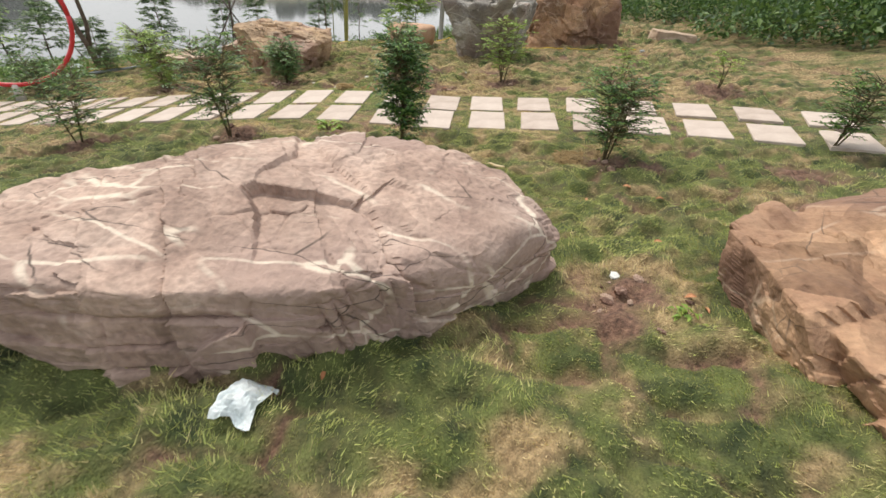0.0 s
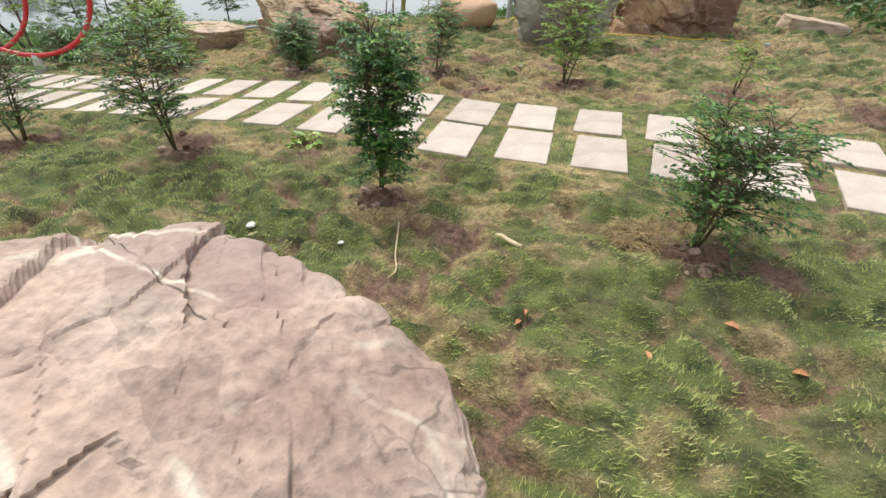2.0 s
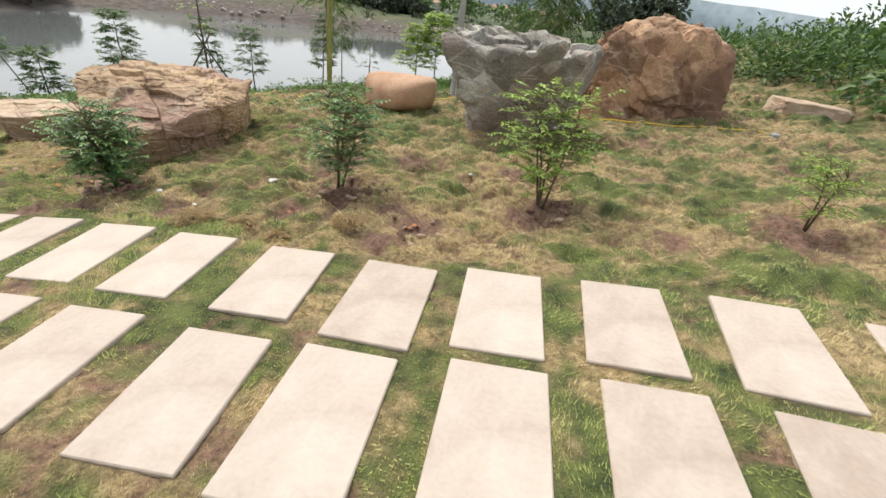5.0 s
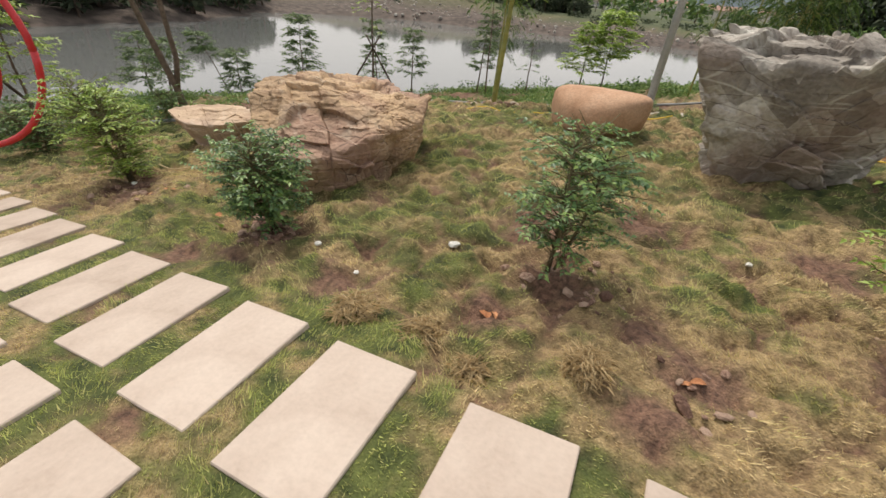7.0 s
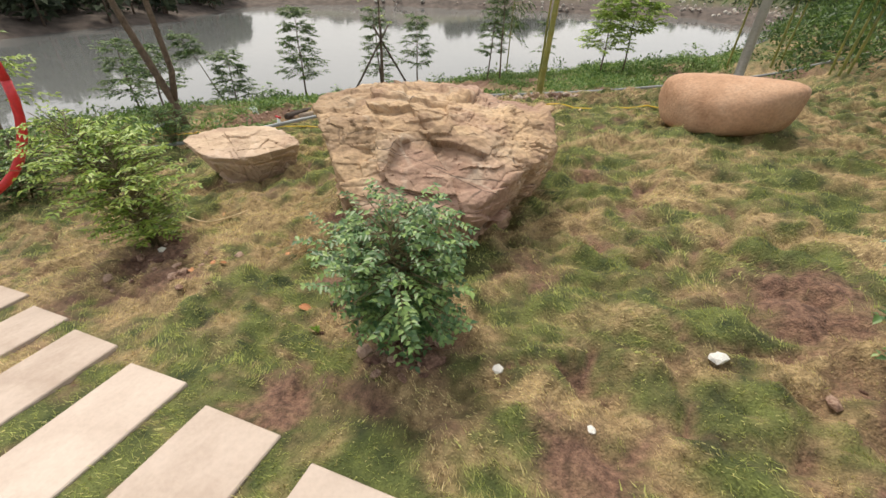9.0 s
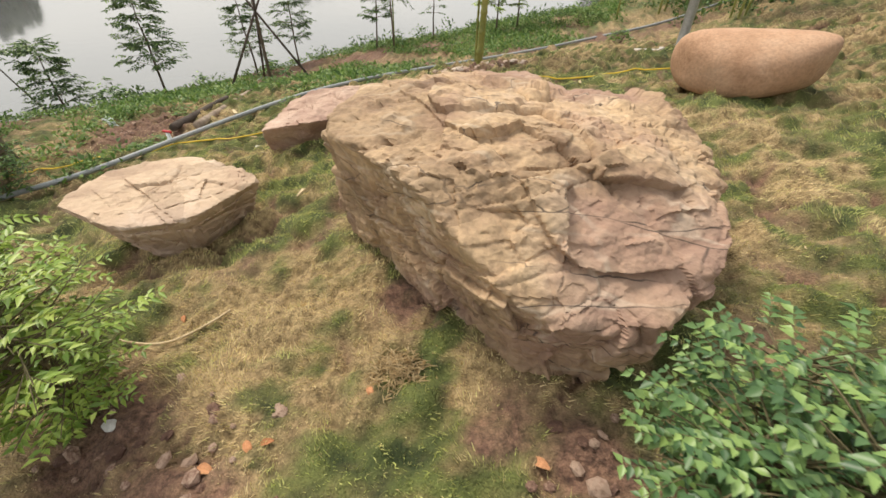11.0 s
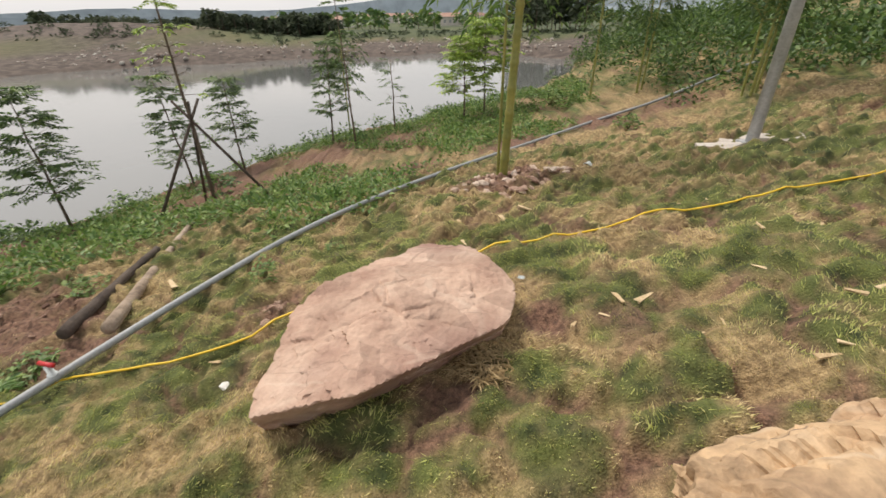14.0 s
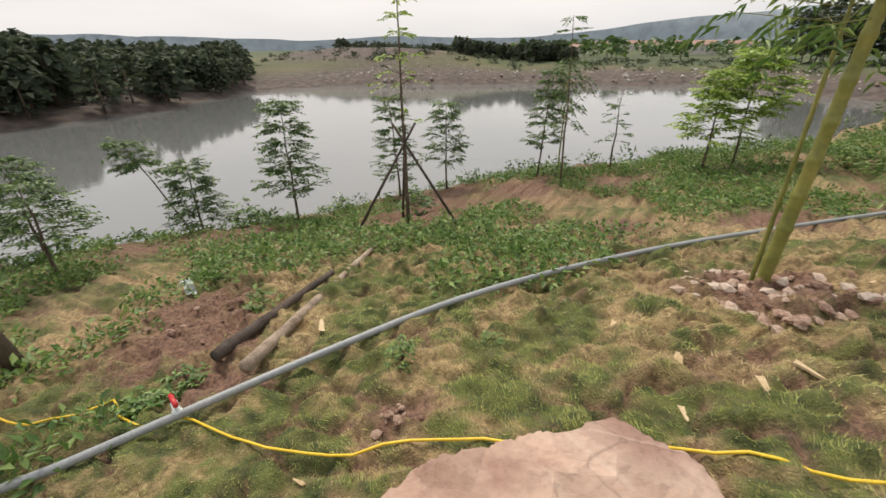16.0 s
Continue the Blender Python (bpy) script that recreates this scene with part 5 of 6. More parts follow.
def build_lines():
    pipe = laid([(-13.0, 6.2), (-11.9, 7.6), (-10.9, 8.9), (-9.9, 9.95), (-9.18, 10.57), (-8.67, 11.44), (-8.33, 12.09), (-8.0, 12.72), (-7.65, 13.4), (-7.18, 14.18), (-6.64, 15.0), (-5.75, 16.25), (-4.7, 17.45), (-3.3, 18.7), (-1.7, 19.8), (0.0, 20.4), (2.5, 20.6)], 0.045, 0.3, True)
    root = thing("irrigation_pipe", tuple(pipe[20]), "long grey plastic water pipe lying across the turf", "pipe")
    o = pipe[20]
    meshed("pipe", tubes_mesh("pipe", [([p - o for p in pipe], [0.031] * len(pipe))], 12), M_PIPE, root)
    v = Vector((-8.68, 11.45, surface(-8.68, 11.45) + 0.06)) - o
    meshed("valve_stem", tubes_mesh("valve_stem", [([v, v + Vector((0, 0, 0.06)), v + Vector((0, 0, 0.061)), v + Vector((0, 0, 0.14))], [0.035, 0.035, 0.024, 0.024])], 10), M_PLASTIC, root, "pale green plastic valve")
    meshed("valve_handle", tubes_mesh("valve_handle", [([v + Vector((-0.07, 0.02, 0.15)), v + Vector((0.07, -0.02, 0.16))], [0.018, 0.018])], 8), M_RED, root, "red tap handle")
    hose = laid([(-12.6, 10.4), (-11.6, 10.8), (-10.9, 10.75), (-10.27, 10.85), (-9.85, 10.94), (-9.58, 11.14), (-9.47, 11.36), (-9.2, 11.28), (-8.86, 11.3), (-8.68, 11.47), (-8.12, 11.48), (-7.7, 11.55), (-7.24, 11.67), (-6.96, 11.86), (-6.7, 11.96), (-6.39, 12.04), (-6.0, 12.22), (-5.47, 12.33), (-4.98, 12.36), (-4.4, 12.42), (-3.45, 12.6), (-2.37, 12.81), (-1.0, 13.05)], 0.016)
    tagged(meshed("yellow_hose", tubes_mesh("yellow_hose", [(hose, [0.009] * len(hose))], 8), M_HOSE), "thin bright yellow garden hose over turf", "hose")
    h2 = laid([(0.9, 12.55), (1.8, 12.2), (2.9, 12.2), (3.6, 12.2), (3.95, 11.9)], 0.016)
    tagged(meshed("yellow_hose", tubes_mesh("yellow_hose", [(h2, [0.009] * len(h2))], 8), M_HOSE), "end of a yellow hose beside a boulder", "hose")
    ob = rock("sprinkler_cap", (4.0, 11.9, surface(4.0, 11.9) + 0.03), [(0, 0, .07), (90, 0, .06), (180, 0, .07), (270, 0, .06), (0, 90, .05), (0, -90, .05)], M_PIPE, "small grey plastic cap in the grass", 77, subdiv=2, chips=3)
    ob["category"] = "cap"

    def log(name, a, b, r, mat, label, seed):
        rng = random.Random(seed)
        n = 12
        pts, rad = [], []
        ends = (surface(*a), surface(*b))
        for k in range(n + 1):
            t = k / n
            x, y = a[0] + (b[0] - a[0]) * t, a[1] + (b[1] - a[1]) * t
            pts.append(Vector((x + rng.uniform(-.006, .006), y + rng.uniform(-.006, .006), ends[0] + (ends[1] - ends[0]) * t + r * 0.9 + 0.02)))
            rad.append(r * (1 - 0.35 * t) * rng.uniform(0.92, 1.06))
        tagged(meshed(name, tubes_mesh(name, [(pts, rad)], 10), mat), label, "log")

    log("log", (-8.66, 12.0), (-9.95, 15.35), 0.06, M_LOG, "weathered grey-brown log lying on the slope", 1)
    log("log", (-9.12, 12.02), (-9.5, 13.9), 0.06, M_DARKLOG, "dark rotten log beside a paler one", 2)
    log("branch", (-13.4, 18.6), (-11.9, 19.3), 0.03, M_DARKLOG, "thin fallen branch at the bank edge", 3)


RINGS = [((-9.1, 7.1), 1.3, 34.0), ((-10.9, 6.95), 1.3, 50.0)]


def build_rings():
    for (x, y), r, turn in RINGS:
        z0 = float(height(x, y))
        root = thing("red_ring", (x, y, z0), "large red steel ring standing over the path", "sculpture", group="red rings over the path", turn=turn)
        pts = [Vector((r * math.cos(a), 0.0, r + 0.3 + r * math.sin(a))) for a in (2 * math.pi * k / 48 for k in range(49))]
        meshed("foot", tubes_mesh("foot", [([Vector((0, 0, -0.05)), Vector((0, 0, 0.31))], [0.1, 0.06])], 10), M_CONCRETE, root)
        meshed("ring", tubes_mesh("ring", [(pts, [0.042] * 49)], 12), M_RED, root)


def stone_mesh(seed, flat=0.55):
    rng = np.random.default_rng(seed)
    bm = bmesh.new()
    bmesh.ops.create_icosphere(bm, subdivisions=1, radius=1.0)
    sc = rng.uniform(0.6, 1.15, 3)
    for v in bm.verts:
        k = 1 + rng.uniform(-0.2, 0.2)
        v.co = (v.co.x * sc[0] * k, v.co.y * sc[1] * k, v.co.z * flat * sc[2] * k)
    me = bpy.data.meshes.new("stone")
    bm.to_mesh(me)
    bm.free()
    return me


def chip_mesh(seed):
    rng = random.Random(seed)
    bm = bmesh.new()
    bmesh.ops.create_cube(bm, size=1.0)
    for v in bm.verts:
        t = 0.35 if v.co.x > 0 else 1.0
        v.co = (v.co.x * 1.5 + rng.uniform(-.2, .2), v.co.y * 0.45 * t + rng.uniform(-.06, .06), v.co.z * 0.16 + (0.04 * v.co.x))
    me = bpy.data.meshes.new("wood_chip")
    bm.to_mesh(me)
    bm.free()
    return me


def curled_leaf(seed):
    """A dead leaf: a pointed oval folded along its rib, its rim turned up."""
    rng = random.Random(seed)
    n, vs, fs = 8, [], []
    for k in range(n + 1):
        t = k / n
        w = 0.48 * math.sin(math.pi * (0.04 + 0.92 * t)) ** 0.8
        arch = 0.3 * math.sin(math.pi * t) * rng.uniform(0.7, 1.1)
        for s, lift in ((-1, 0.3), (-0.5, 0.08), (0, 0), (0.5, 0.08), (1, 0.3)):
            vs.append((2 * t - 1, s * w, arch + lift * w * 1.4 + rng.uniform(-.03, .03)))
    for k in range(n):
        for j in range(4):
            o = 5 * k + j
            fs.append((o, o + 1, o + 6, o + 5))
    m = len(vs)
    vs += [(x, y, z - 0.05) for x, y, z in vs]
    fs += [tuple(m + i for i in reversed(f)) for f in fs]
    me = bpy.data.meshes.new("fallen_leaf")
    me.from_pydata(vs, [], fs)
    return me


def scatter():
    rng = random.Random(12)
    stones = {}
    for key, mat in (("red", M_PEBBLE), ("white", M_WHITE), ("clod", M_CLOD)):
        stones[key] = []
        for s in range(5):
            me = stone_mesh(s + 10 * len(stones))
            me.materials.append(mat)
            stones[key].append(me)
    stones["orange"] = []
    for s in range(4):
        me = curled_leaf(s)
        me.materials.append(M_ORANGE)
        stones["orange"].append(me)
    chips = []
    for s in range(4):
        me = chip_mesh(s)
        me.materials.append(M_CHIP)
        chips.append(me)

    def put(name, me, x, y, size, label, cat, group, lift=0.35, tilt=12):
        ob = new(name, me)
        ob.matrix_world = pose(x, y, surface(x, y) + size * lift * 0.5, rng.uniform(-tilt, tilt), rng.uniform(-tilt, tilt), rng.uniform(0, 360)) @ Matrix.Diagonal((size, size, size, 1))
        tagged(ob, label, cat, group)

    for x, y, s in ((1.66, 1.98, .045), (-.88, 3.38, .04), (-.24, 3.47, .025), (-2.12, 6.99, .035), (-1.93, 7.92, .04), (-2.81, 7.45, .04), (-5.94, 7.63, .055), (-7.25, 11.23, .05), (-1.91, 7.93, .035), (-2.35, 7.35, .03), (-.1, 8.8, .03)):
        put("white_stone", rng.choice(stones["white"]), x, y, s, "pale rounded stone lying in the turf", "stone", "pale stones in the turf")
    for x, y, s in ((-.31, 7.45, .06), (-1.34, 7.38, .05), (-1.37, 7.36, .05), (-4.1, 7.48, .075), (-3.92, 7.68, .06), (-5.12, 7.57, .055), (-5.05, 7.6, .045), (-6.08, 8.35, .045), (-4.69, 7.9, .05), (-5.29, 7.48, .07), (-.1, .95, .05), (.14, .86, .035), (2.0, 2.35, .04), (2.05, 3.5, .065), (1.62, 3.13, .05), (2.28, 3.26, .06), (1.0, 3.2, .04), (1.02, 3.26, .035), (2.03, 1.74, .05), (2.1, 1.66, .035), (-.36, 7.42, .06), (-1.4, 7.35, .05)):
        put("fallen_leaf", rng.choice(stones["orange"]), x, y, s * 0.68, "curled orange-brown dead leaf on the turf", "leaf", "dead leaves on the turf", 0.3)
    for x, y, r, n in ((-.3, 4.08, .24, 18), (1.98, 4.08, .28, 10), (-3.3, 7.42, .26, 34), (-1.1, 7.86, .4, 20), (-5.75, 7.5, .42, 20), (.75, 8.22, .35, 10), (-5.2, 7.45, .35, 10), (-3.7, 7.62, .3, 12), (1.75, 1.7, .3, 8), (-.35, 7.35, .3, 8), (-2.5, 4.3, .22, 6), (-7.18, 12.02, .16, 10), (-10.2, 12.4, .7, 20)):
        for k in range(int(n * 1.5)):
            a, q = rng.uniform(0, 6.28), rng.random() ** 0.5 * r
            put("stone", rng.choice(stones["clod"]), x + math.cos(a) * q, y + math.sin(a) * q, rng.uniform(0.016, 0.034) if k % 3 else rng.uniform(0.034, 0.058), "small reddish clod in dug soil", "stone", "small stones in dug soil", 0.7, 25)
    for k in range(110):
        a, q = rng.uniform(0, 6.28), (0.12 + rng.random() ** 0.6 * 0.62)
        put("stone", rng.choice(stones["red"]), -4.92 + math.cos(a) * q * 1.15, 14.86 + math.sin(a) * q, rng.uniform(0.03, 0.085), "pinkish broken stone heaped round bamboo", "stone", "stones heaped round the bamboo", 0.5, 30)
    for x, y, s in ((-5.28, 11.6, .045), (-4.54, 11.32, .085), (-4.81, 11.21, .05), (-4.23, 11.04, .04), (-3.34, 11.15, .06), (-3.9, 15.0, .07), (-3.88, 14.8, .06), (-3.88, 10.71, .05), (-5.6, 12.6, .07), (-5.63, 13.25, .14), (-4.92, 13.34, .1), (-8.6, 12.8, .12), (-4.0, 15.3, .13), (-3.4, 12.75, .05), (-7.4, 11.4, .05), (-5.2, 13.0, .1), (-3.0, 12.0, .06), (-4.4, 10.2, .05), (-6.1, 13.6, .09), (-6.6, 11.9, .06), (-5.9, 9.7, .07), (-8.9, 11.1, .05), (-4.72, 11.27, .075), (-5.0, 11.15, .045), (-4.38, 10.99, .05), (-3.53, 11.1, .07), (-4.03, 10.64, .07), (-3.79, 11.46, .06), (-3.5, 11.94, .06), (-.83, 3.33, .04)):
        put("wood_chip", rng.choice(chips), x, y, s, "pale splinter of fresh wood on the turf", "wood chip", "wood chips on the turf", 0.3, 5)
    for k in range(70):
        x, y = rng.uniform(-8.2, -2.2), rng.uniform(8.2, 16.0)
        if soil_at(np.float64(x), np.float64(y)) < 0.3 and math.hypot(x + 4.1, y - 9.0) > 1.5 and math.hypot(x + 6.0, y - 11.3) > 1.1 and math.hypot(x + 6.75, y - 9.3) > 0.9 and math.hypot(x + 1.95, y - 11.8) > 1.0:
            put("wood_chip", rng.choice(chips), x, y, rng.uniform(0.012, 0.035), "pale splinter of fresh wood on the turf", "wood chip", "wood chips on the turf", 0.5, 8)
    stick = laid([(0.7, 3.95), (0.92, 3.83)], 0.018, 0.05)
    tagged(meshed("stick", tubes_mesh("stick", [(stick, [0.017] * len(stick))], 7), M_CHIP), "short pale bamboo stick on the turf", "stick")
    st2 = laid([(0.02, 3.82), (0.14, 3.5), (0.22, 3.33), (0.18, 3.2)], 0.012, 0.06)
    tagged(meshed("stick", tubes_mesh("stick", [(st2, [0.006] * len(st2))], 5), M_CHIP), "long thin dry stem on the turf", "stick")
    st3 = laid([(-6.3, 8.1), (-6.0, 8.15), (-5.7, 8.4)], 0.012, 0.06)
    tagged(meshed("stick", tubes_mesh("stick", [(st3, [0.008] * len(st3))], 5), M_CHIP), "crooked pale twig on the turf", "stick")

    # crumpled plastic
    def sheet(name, x, y, w, d, mat, label, seed, up=0.05, torn=0.9):
        r2 = np.random.default_rng(seed)
        bm = bmesh.new()
        bmesh.ops.create_grid(bm, x_segments=14, y_segments=14, size=0.5)
        off = r2.uniform(0, 50)
        for v in bm.verts:
            px, py = v.co.x, v.co.y
            rim = 0.65 + 0.5 * torn - torn * float(fbm(np.float64(math.atan2(py, px) * 1.3 + off), np.float64(3.0), np.float64(1.0), 3, seed))
            qx, qy = x + px * w * rim, y + py * d * rim
            v.co = (qx, qy, surface(qx, qy) + 0.012 + up * float(fbm(np.float64(px * 5 + off), np.float64(py * 5), np.float64(0), 3, seed)))
        bmesh.ops.solidify(bm, geom=bm.faces[:], thickness=0.002)
        tagged(part(name, bm, mat), label, "litter")

    sheet("plastic_bag", -0.1, 0.62, 0.26, 0.36, M_PLASTIC, "crumpled translucent plastic bag on the grass", 5, 0.05, 0.4)
    sheet("plastic_bag", -11.75, 10.95, 0.5, 0.35, M_PLASTIC, "white plastic bag under the forked tree", 6, 0.16)
    sheet("plastic_bag", -11.35, 11.0, 0.3, 0.2, M_RED, "red plastic wrapping beside a white bag", 7, 0.1)
    sheet("plastic_bag", -11.4, 13.1, 0.35, 0.2, M_PLASTIC, "scrap of white plastic near the bank", 8, 0.1)
    sheet("paper", -3.75, 15.05, 0.16, 0.1, M_PLASTIC, "scrap of white paper on the turf", 9, 0.03)
    sheet("paper", -16.6, 12.9, 0.7, 0.4, M_PLASTIC, "white litter at the water's edge", 10, 0.15)
    sheet("paper", -5.22, 11.72, 0.07, 0.05, M_PLASTIC, "small white scrap beside a rock", 11, 0.03)
    sheet("green_wrapper", -3.9, 7.36, 0.06, 0.08, M_LEAF_LIGHT, "small bright green wrapper on the ground", 12, 0.03)


# ---------------------------------------------------------------- grass, weeds and the far side
def build_grass():
    rng = np.random.default_rng(8)
    n = 1350000
    x = rng.uniform(-10.5, 5.0, n)
    y = rng.uniform(-1.0, 17.5, n)
    # thickest near the line walked
    line = [(0.7, 0.6), (1.0, 2.6), (0.0, 5.5), (-1.8, 6.6), (-4.0, 8.0), (-5.6, 9.5), (-6.2, 11.5)]
    d = np.min([np.hypot(x - a, y - b) for a, b in line], 0)
    keep = rng.random(n) < np.clip(1.2 - d / 4.6, 0.16, 1)
    x, y = x[keep], y[keep]
    soil, dry = soil_at(x, y), dry_at(x, y)
    onslab = np.zeros(len(x), bool)
    for cx, cy, turn in slab_places():
        c, s = math.cos(radians(turn)), math.sin(radians(turn))
        onslab |= (np.abs((x - cx) * c + (y - cy) * s) < 0.24) & (np.abs((y - cy) * c - (x - cx) * s) < 0.39)
    keep = (rng.random(len(x)) > soil * 1.15) & ~onslab & (rng.random(len(x)) < 0.25 + 1.5 * fbm(x * 14, y * 14, 1.0, 2, 95))
    x, y, dry = x[keep], y[keep], dry[keep]
    n = len(x)
    z = height(x, y) + relief(x, y) - 0.004
    tall = (0.55 + 0.9 * fbm(x * 2.1, y * 2.1, 0.0, 2, 77)) * rng.uniform(0.6, 1.2, n)
    hgt = 0.031 * tall * (1 - 0.5 * crease(x, y)) * (1 - 0.6 * seam(x, y))
    a = rng.uniform(0, 6.283, n)
    comb = 2.2 * fbm(x * 1.1, y * 1.1, 4.0, 2, 88) * 6.283
    la = np.where(rng.random(n) < 0.65, comb + rng.normal(0, 0.5, n), a)
    lean = rng.uniform(0.3, 1.5, n) * hgt
    w = rng.uniform(0.0018, 0.0038, n)
    sx, sy = np.cos(a) * w, np.sin(a) * w
    tx, ty = np.cos(la) * lean, np.sin(la) * lean
    p0 = np.stack([x - sx, y - sy, z], 1)
    p1 = np.stack([x + sx, y + sy, z], 1)
    p2 = np.stack([x + tx, y + ty, z + hgt * 0.95], 1)
    v = np.stack([p0, p1, p2], 1).reshape(-1, 3)
    i = np.arange(n) * 3
    me = arrays("grass", v, np.stack([i, i + 1, i + 2], 1))
    jit = np.clip(0.1 + 0.86 * dry + rng.normal(0, 0.27, n), 0, 1)
    me.attributes.new("dry", "FLOAT", "POINT").data.foreach_set("value", np.repeat(jit, 3).astype(np.float32))
    clump = np.clip(0.75 * fbm(x * 12, y * 15, 3.0, 2, 93) + 0.5 * fbm(x * 2.3, y * 3.1, 5.0, 2, 94) - 0.24, 0, 0.6)
    me.attributes.new("tuft", "FLOAT", "POINT").data.foreach_set("value", np.repeat(clump, 3).astype(np.float32))
    tagged(meshed("grass", me, M_GRASS), "short patchy lawn grass, green and straw", "grass", kind="stuff")


def clumps(name, cx, cy, cz, mat, label, category, rng, n_leaf, size, leaf, flat=0.7):
    """Many small clumps of leaves at the given places, as one mass of growth."""
    m = len(cx)
    k = np.repeat(np.arange(m), n_leaf)
    tot = len(k)
    d = rng.normal(size=(tot, 3))
    d /= np.linalg.norm(d, axis=1)[:, None]
    d[:, 2] = np.abs(d[:, 2])
    r = rng.random(tot) ** 0.4
    s = size[k] * r
    P = np.stack([cx[k] + d[:, 0] * s, cy[k] + d[:, 1] * s, cz[k] + d[:, 2] * s * flat], 1)
    W = d + rng.normal(0, 0.6, (tot, 3))
    U = rng.normal(0, 0.4, (tot, 3)) + np.array([0, 0, 1.0])
    L = leaf * rng.uniform(0.6, 1.3, tot) * np.clip(size[k] / size.mean(), 0.6, 1.6)
    return tagged(meshed(name, leaf_mesh(name, P, W, U, L, L * 0.5), mat), label, category, kind="stuff")


def build_growth():
    rng = np.random.default_rng(31)
    # weeds along the top of the bank
    n = 15000
    x, y = rng.uniform(-18, 3, n), rng.uniform(6, 28.5, n)
    d = lake_distance(x, y)
    s = -near_slope(x, y)
    thick = fbm(x * 0.55, y * 0.55, 0.0, 3, 61)
    band = (d > 0.25) & (d < 7.5 + 2.5 * thick) & (s > 1.05) & (thick > 0.36 + 0.016 * d) & (soil_at(x, y) < 0.75)
    x, y = x[band], y[band]
    clumps("bank_weeds", x, y, height(x, y), M_LEAF_BANK, "thick low green weeds along the lake bank", "weeds", rng, 16, rng.uniform(0.1, 0.27, len(x)), 0.075, 0.8)
    n = 420
    x, y = rng.uniform(-19, 2, n), rng.uniform(4, 30, n)
    d = lake_distance(x, y)
    k = (d > 0.1) & (d < 2.2)
    x, y = x[k], y[k]
    clumps("shore_bushes", x, y, height(x, y), M_LEAF_TREE, "uneven dark bushes at the water's edge", "bushes", rng, 46, rng.uniform(0.2, 0.55, len(x)), 0.1, 1.1)
    # the green slope to the right
    n = 560
    x, y = rng.uniform(2, 26, n), rng.uniform(11, 46, n)
    d = lake_distance(x, y)
    k = (d > 0.5) & (y - 17.4 > -1.1 * (x - 2.2)) & (np.hypot(x - 2.4, y - 13.4) > 2.2) & ((x > 6.2) | (y > 18.2))
    x, y = x[k], y[k]
    clumps("slope_bushes", x, y, height(x, y) - 0.05, M_LEAF_TREE, "tangled green bushes covering the slope", "bushes", rng, 70, rng.uniform(0.3, 1.1, len(x)), 0.16, 1.0)
    n = 260
    x, y = rng.uniform(-0.5, 6.5, n), rng.uniform(18.6, 33, n)
    k = (lake_distance(x, y) > 0.4) & (rng.random(n) < np.clip((x + 1.5) / 3, 0.25, 1))
    x, y = x[k], y[k]
    clumps("slope_bushes", x, y, height(x, y) - 0.05, M_LEAF_TREE, "dense green bushes on the rise above the water", "bushes", rng, 80, rng.uniform(0.3, 0.8, len(x)), 0.13, 1.2)
    n = 160
    x, y = rng.uniform(6.5, 16, n), rng.uniform(10.5, 22, n)
    k = (y - 17.4 > -1.1 * (x - 2.2))
    x, y = x[k], y[k]
    clumps("slope_bushes", x, y, height(x, y) + 0.2, M_LEAF_TREE, "tall bamboo-like growth on the slope", "bushes", rng, 90, rng.uniform(0.5, 1.3, len(x)), 0.17, 1.3)


def forest(name, spots, label, rng, leaf=0.8, n_leaf=130, mat=None, low=0.2):
    """Far trees: a stem and a ragged crown each, as one wood."""
    cx, cy, hh = (np.array([s[i] for s in spots]) for i in range(3))
    cz = height(cx, cy)
    k = np.repeat(np.arange(len(cx)), n_leaf)
    tot = len(k)
    t = rng.random(tot) ** 0.75
    wide = hh[k] * 0.3 * np.sin(np.pi * np.clip(0.22 + 0.74 * t, 0, 1)) ** 0.8
    a, r = rng.uniform(0, 6.283, tot), rng.random(tot) ** 0.5
    P = np.stack([cx[k] + np.cos(a) * r * wide, cy[k] + np.sin(a) * r * wide, cz[k] + hh[k] * (low + (1 - low) * t)], 1)
    W = np.stack([np.cos(a), np.sin(a), rng.uniform(-0.6, 0.6, tot)], 1)
    U = rng.normal(0, 0.5, (tot, 3)) + np.array([0, 0, 1.0])
    L = leaf * rng.uniform(0.6, 1.3, tot) * (hh[k] / hh.mean())
    me = leaf_mesh(name, P, W, U, L, L * 0.7)
    ob = tagged(meshed(name, me, mat or M_FOREST), label, "trees", kind="stuff")
    runs = [([Vector((a_, b_, c_ - 0.2)), Vector((a_, b_, c_ + h_ * 0.7))], [0.1, 0.05]) for a_, b_, c_, h_ in zip(cx, cy, cz, hh)]
    tr = tagged(meshed(name + "_trunks", tubes_mesh(name, runs, 4), M_BARK), "bare thin trunks of the far wood", "trees", kind="stuff")
    return ob, tr


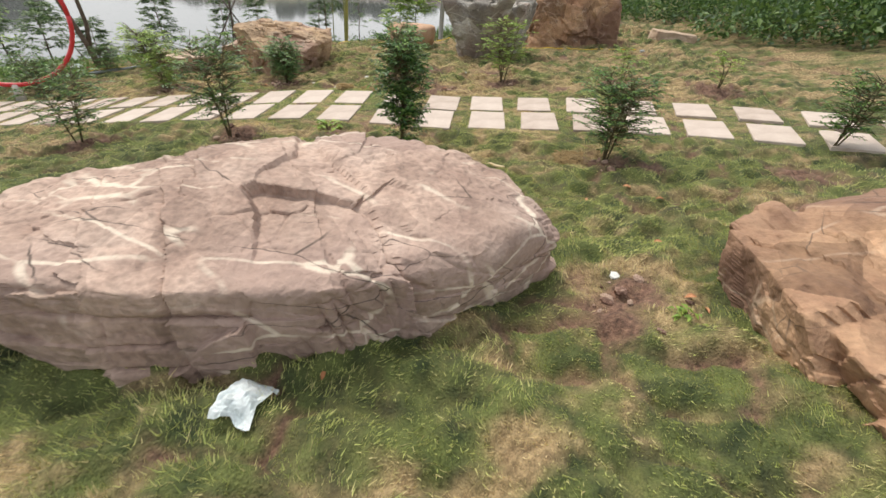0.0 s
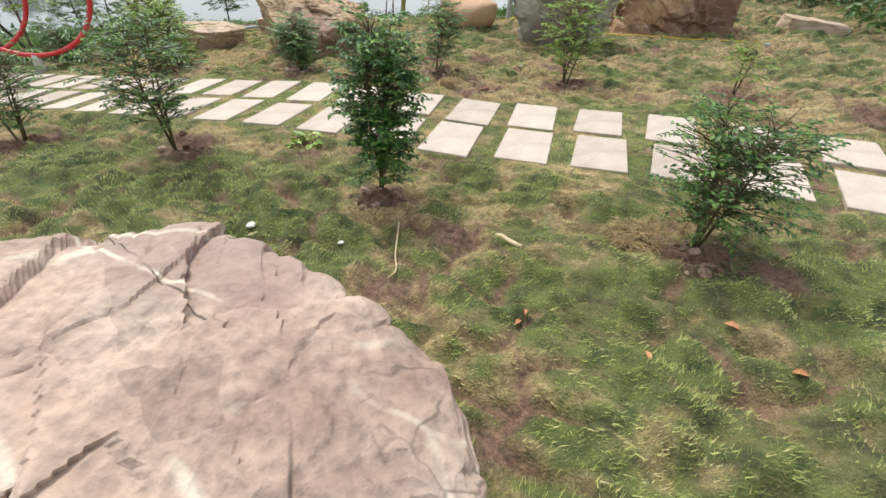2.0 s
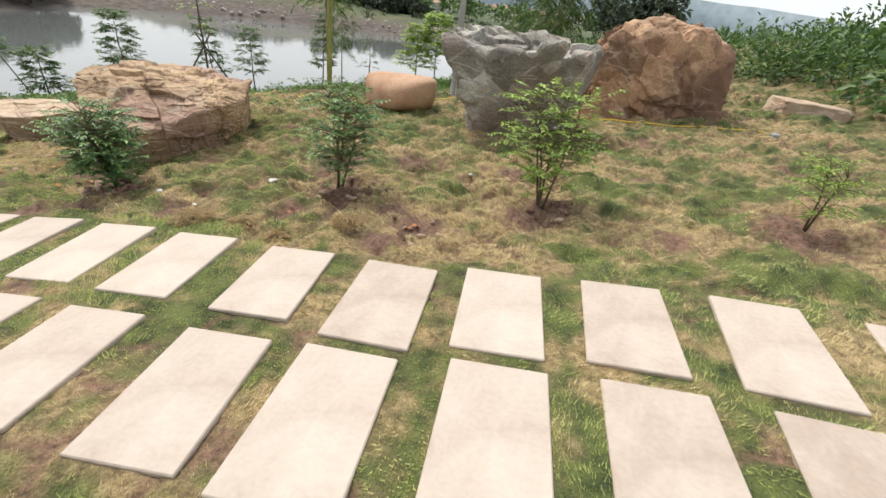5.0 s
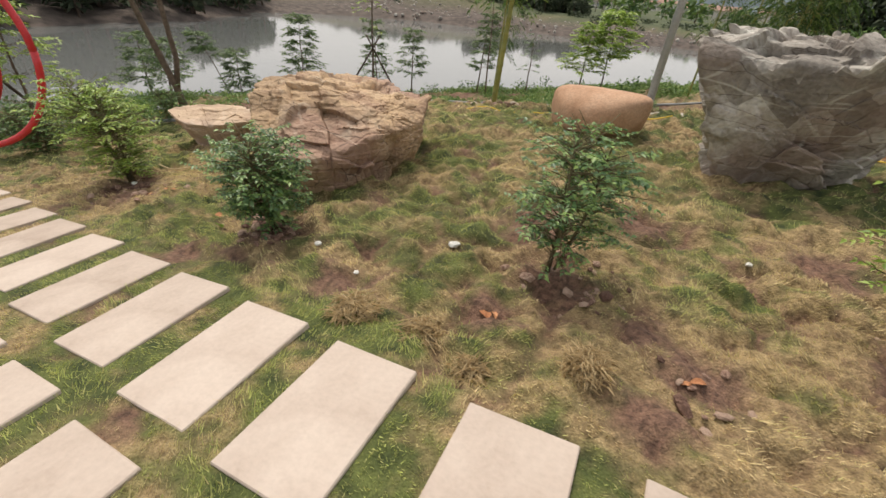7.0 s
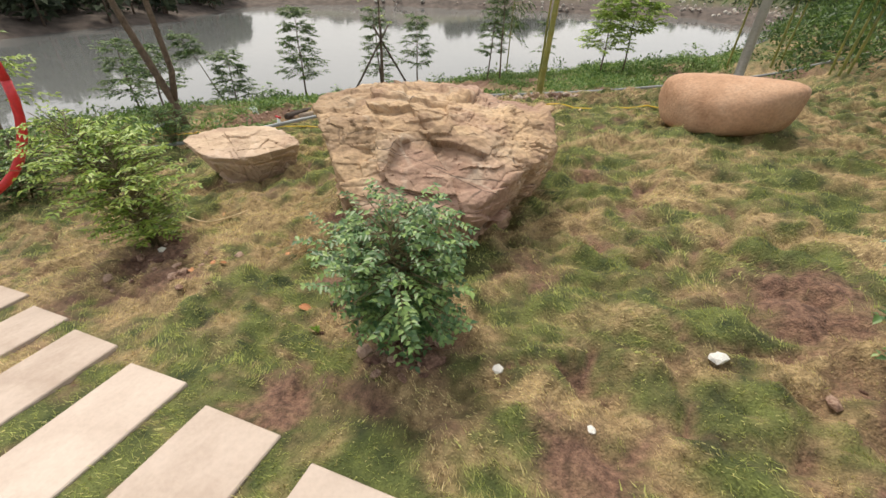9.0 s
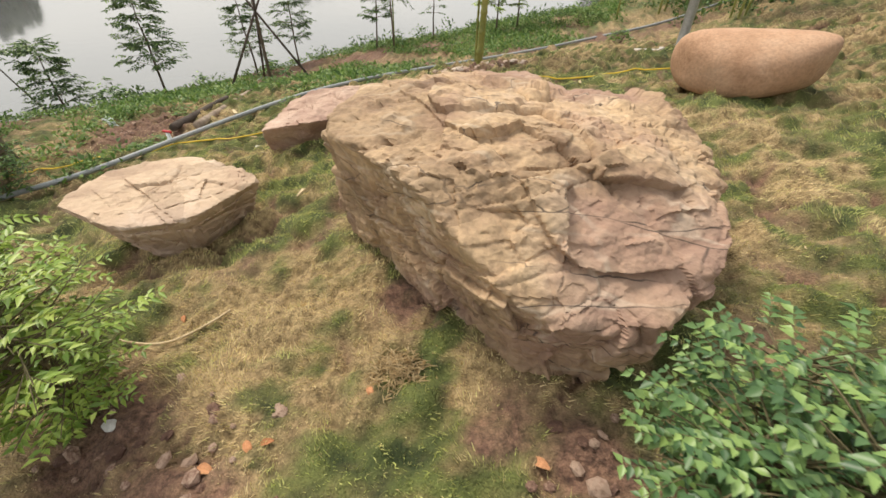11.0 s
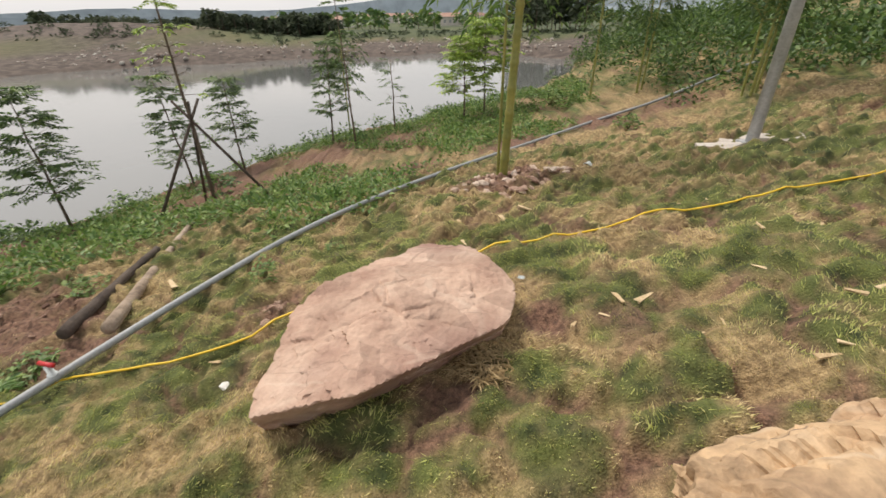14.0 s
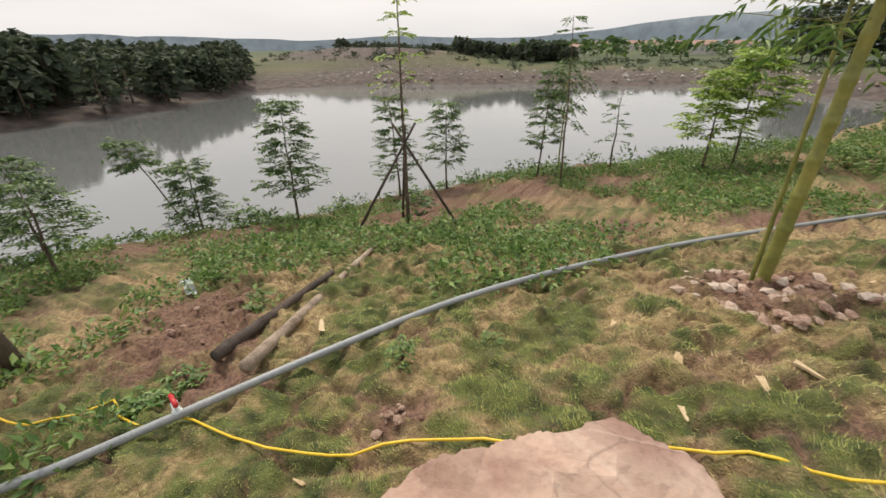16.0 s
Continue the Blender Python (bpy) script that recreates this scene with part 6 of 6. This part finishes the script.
def build_far_side():
    rng = np.random.default_rng(5)
    spots = []
    while len(spots) < 620:
        x, y = rng.uniform(-84, -42.5), rng.uniform(-45, 70)
        d = float(lake_distance(np.float64(x), np.float64(y)))
        if d < 0.4 or d > 24 or y > 11.5 + 0.762 * (-5.9 - x):
            continue
        spots.append((x, y, rng.uniform(3.5, 4.8) if y < 30 else rng.uniform(2.8, 3.9)))
    forest("pine_wood", spots, "dark dense wood along the far shore", rng, 0.8, 110, None, 0.08)
    spots = []
    for k in range(170):
        az = rng.uniform(12.5, 20) if k < 60 else rng.uniform(20, 30) if k < 130 else rng.uniform(27, 42)
        r = rng.uniform(84, 100) if az < 27 else rng.uniform(112, 126)
        spots.append((-5.9 - math.sin(radians(az)) * r, 10.4 + math.cos(radians(az)) * r, rng.uniform(2.7, 3.5) if 14.5 < az < 19.5 or az > 27 else rng.uniform(1.6, 2.7)))
    forest("tree_belt", spots, "belt of dark trees beyond the dam", rng, 0.7, 110, None, 0.05)
    spots = []
    for k in range(16):
        az = rng.uniform(-13.5, -4.5)
        r = rng.uniform(88, 104)
        spots.append((math.sin(radians(-az)) * r, 5.4 + math.cos(radians(az)) * r, rng.uniform(6.0, 9.0)))
    forest("dark_trees", spots, "group of tall dark trees beyond the water", rng, 0.9, 240)
    spots = []
    for k in range(260):
        az = rng.uniform(-42, 22)
        r = rng.uniform(115, 420)
        spots.append((-5.9 - math.sin(radians(az)) * r, 10.4 + math.cos(radians(az)) * r, rng.uniform(2.5, 5.0)))
    forest("scattered_trees", spots, "scattered trees in the farmland", rng, 1.6, 30, M_LEAF_TREE)

    # dry scrub on the far mounds and the crest of the dam
    n = 900
    xs, ys = rng.uniform(-110, 20, n), rng.uniform(60, 112, n)
    d = lake_distance(xs, ys)
    k = (d > 9) & (d < 34) & (fbm(xs * 0.12, ys * 0.12, 0.0, 3, 27) > 0.44)
    xs, ys = xs[k], ys[k]
    clumps("far_scrub", xs, ys, height(xs, ys) - 0.1, M_FOREST, "dull low scrub over the far mounds and dam", "scrub", rng, 26, rng.uniform(0.3, 0.95, len(xs)), 0.4, 0.7)

    def house(x, y, w, d, h, turn, label):
        z = float(height(x, y)) - 0.3
        root = thing("house", (x, y, z), label, "house", "far village houses", turn=turn)
        bm = bmesh.new()
        bmesh.ops.create_cube(bm, size=1.0)
        for v in bm.verts:
            v.co = (v.co.x * w, v.co.y * d, (v.co.z + 0.5) * h)
        part("wall", bm, M_FAINT, root)
        bm = bmesh.new()
        q = [bm.verts.new(p) for p in ((-w * .55, -d * .58, h), (w * .55, -d * .58, h), (w * .55, d * .58, h), (-w * .55, d * .58, h), (-w * .5, 0, h + d * .28), (w * .5, 0, h + d * .28))]
        for f in ((0, 1, 5, 4), (2, 3, 4, 5), (1, 2, 5), (3, 0, 4), (3, 2, 1, 0)):
            bm.faces.new([q[i] for i in f])
        part("roof", bm, M_ROOF, root)
        for k in range(3):
            bm = bmesh.new()
            bmesh.ops.create_cube(bm, size=1.0)
            for v in bm.verts:
                v.co = (v.co.x * w * 0.12 + w * (k - 1) * 0.28, v.co.y * 0.1 - d * 0.5, v.co.z * h * 0.3 + h * 0.55)
            part("window", bm, M_PIPE, root)

    r2 = random.Random(3)
    for az, r, w in ((12.5, 190, 9), (14.0, 205, 11), (-0.5, 185, 10), (-1.5, 195, 6), (20, 230, 10), (24.5, 170, 8), (8, 330, 12), (5, 350, 14), (3.5, 320, 10), (1.5, 340, 12), (-3.5, 300, 12), (10, 380, 14), (6.5, 420, 16), (16, 340, 12), (2.4, 460, 16), (-5, 360, 12)):
        house(-5.9 - math.sin(radians(az)) * r, 10.4 + math.cos(radians(az)) * r, w * 0.75, w * 0.5, w * 0.34, r2.uniform(-30, 30), "far village house with a red tiled roof")
    # stones along the dam
    n = 700
    xs, ys = rng.uniform(-56, 10, n), rng.uniform(60, 95, n)
    d = lake_distance(xs, ys)
    k = (d > 0.2) & (d < 12)
    xs, ys, ds = xs[k], ys[k], d[k]
    vs, fs = [], []
    base = stone_mesh(91, 0.7)
    bv = np.array([v.co[:] for v in base.vertices])
    bf = np.array([list(p.vertices) for p in base.polygons])
    for i, (a, b) in enumerate(zip(xs, ys)):
        s = rng.uniform(0.12, 0.4)
        fs.append(bf + len(vs) * len(bv))
        vs.append(bv * s + np.array([a, b, float(height(a, b))]))
    bpy.data.meshes.remove(base)
    tagged(meshed("shore_stones", arrays("shore_stones", np.concatenate(vs), np.concatenate(fs)), M_GREY), "grey stones strewn on the far shore", "stones", kind="stuff")
    # far hills, distance haze painted in as their pale blue
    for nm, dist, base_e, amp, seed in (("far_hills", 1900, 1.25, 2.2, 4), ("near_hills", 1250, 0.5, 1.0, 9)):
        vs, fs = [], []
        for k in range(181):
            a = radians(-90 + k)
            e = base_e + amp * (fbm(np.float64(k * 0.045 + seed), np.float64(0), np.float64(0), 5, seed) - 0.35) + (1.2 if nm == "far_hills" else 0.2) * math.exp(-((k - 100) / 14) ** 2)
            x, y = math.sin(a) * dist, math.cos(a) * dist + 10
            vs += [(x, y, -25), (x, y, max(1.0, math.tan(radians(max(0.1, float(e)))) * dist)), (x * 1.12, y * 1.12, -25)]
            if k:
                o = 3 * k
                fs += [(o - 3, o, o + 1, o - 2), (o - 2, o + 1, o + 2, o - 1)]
        tagged(meshed("backdrop", arrays(nm, vs, fs), M_HILL, smooth=True), "horizon hills tinted pale blue to stand for haze", "hills", kind="structure")


build_lines()
build_rings()
build_shrubs()
build_bank_trees()
build_bamboo_and_lamp()
scatter()
build_growth()
build_far_side()
build_grass()
build_path()
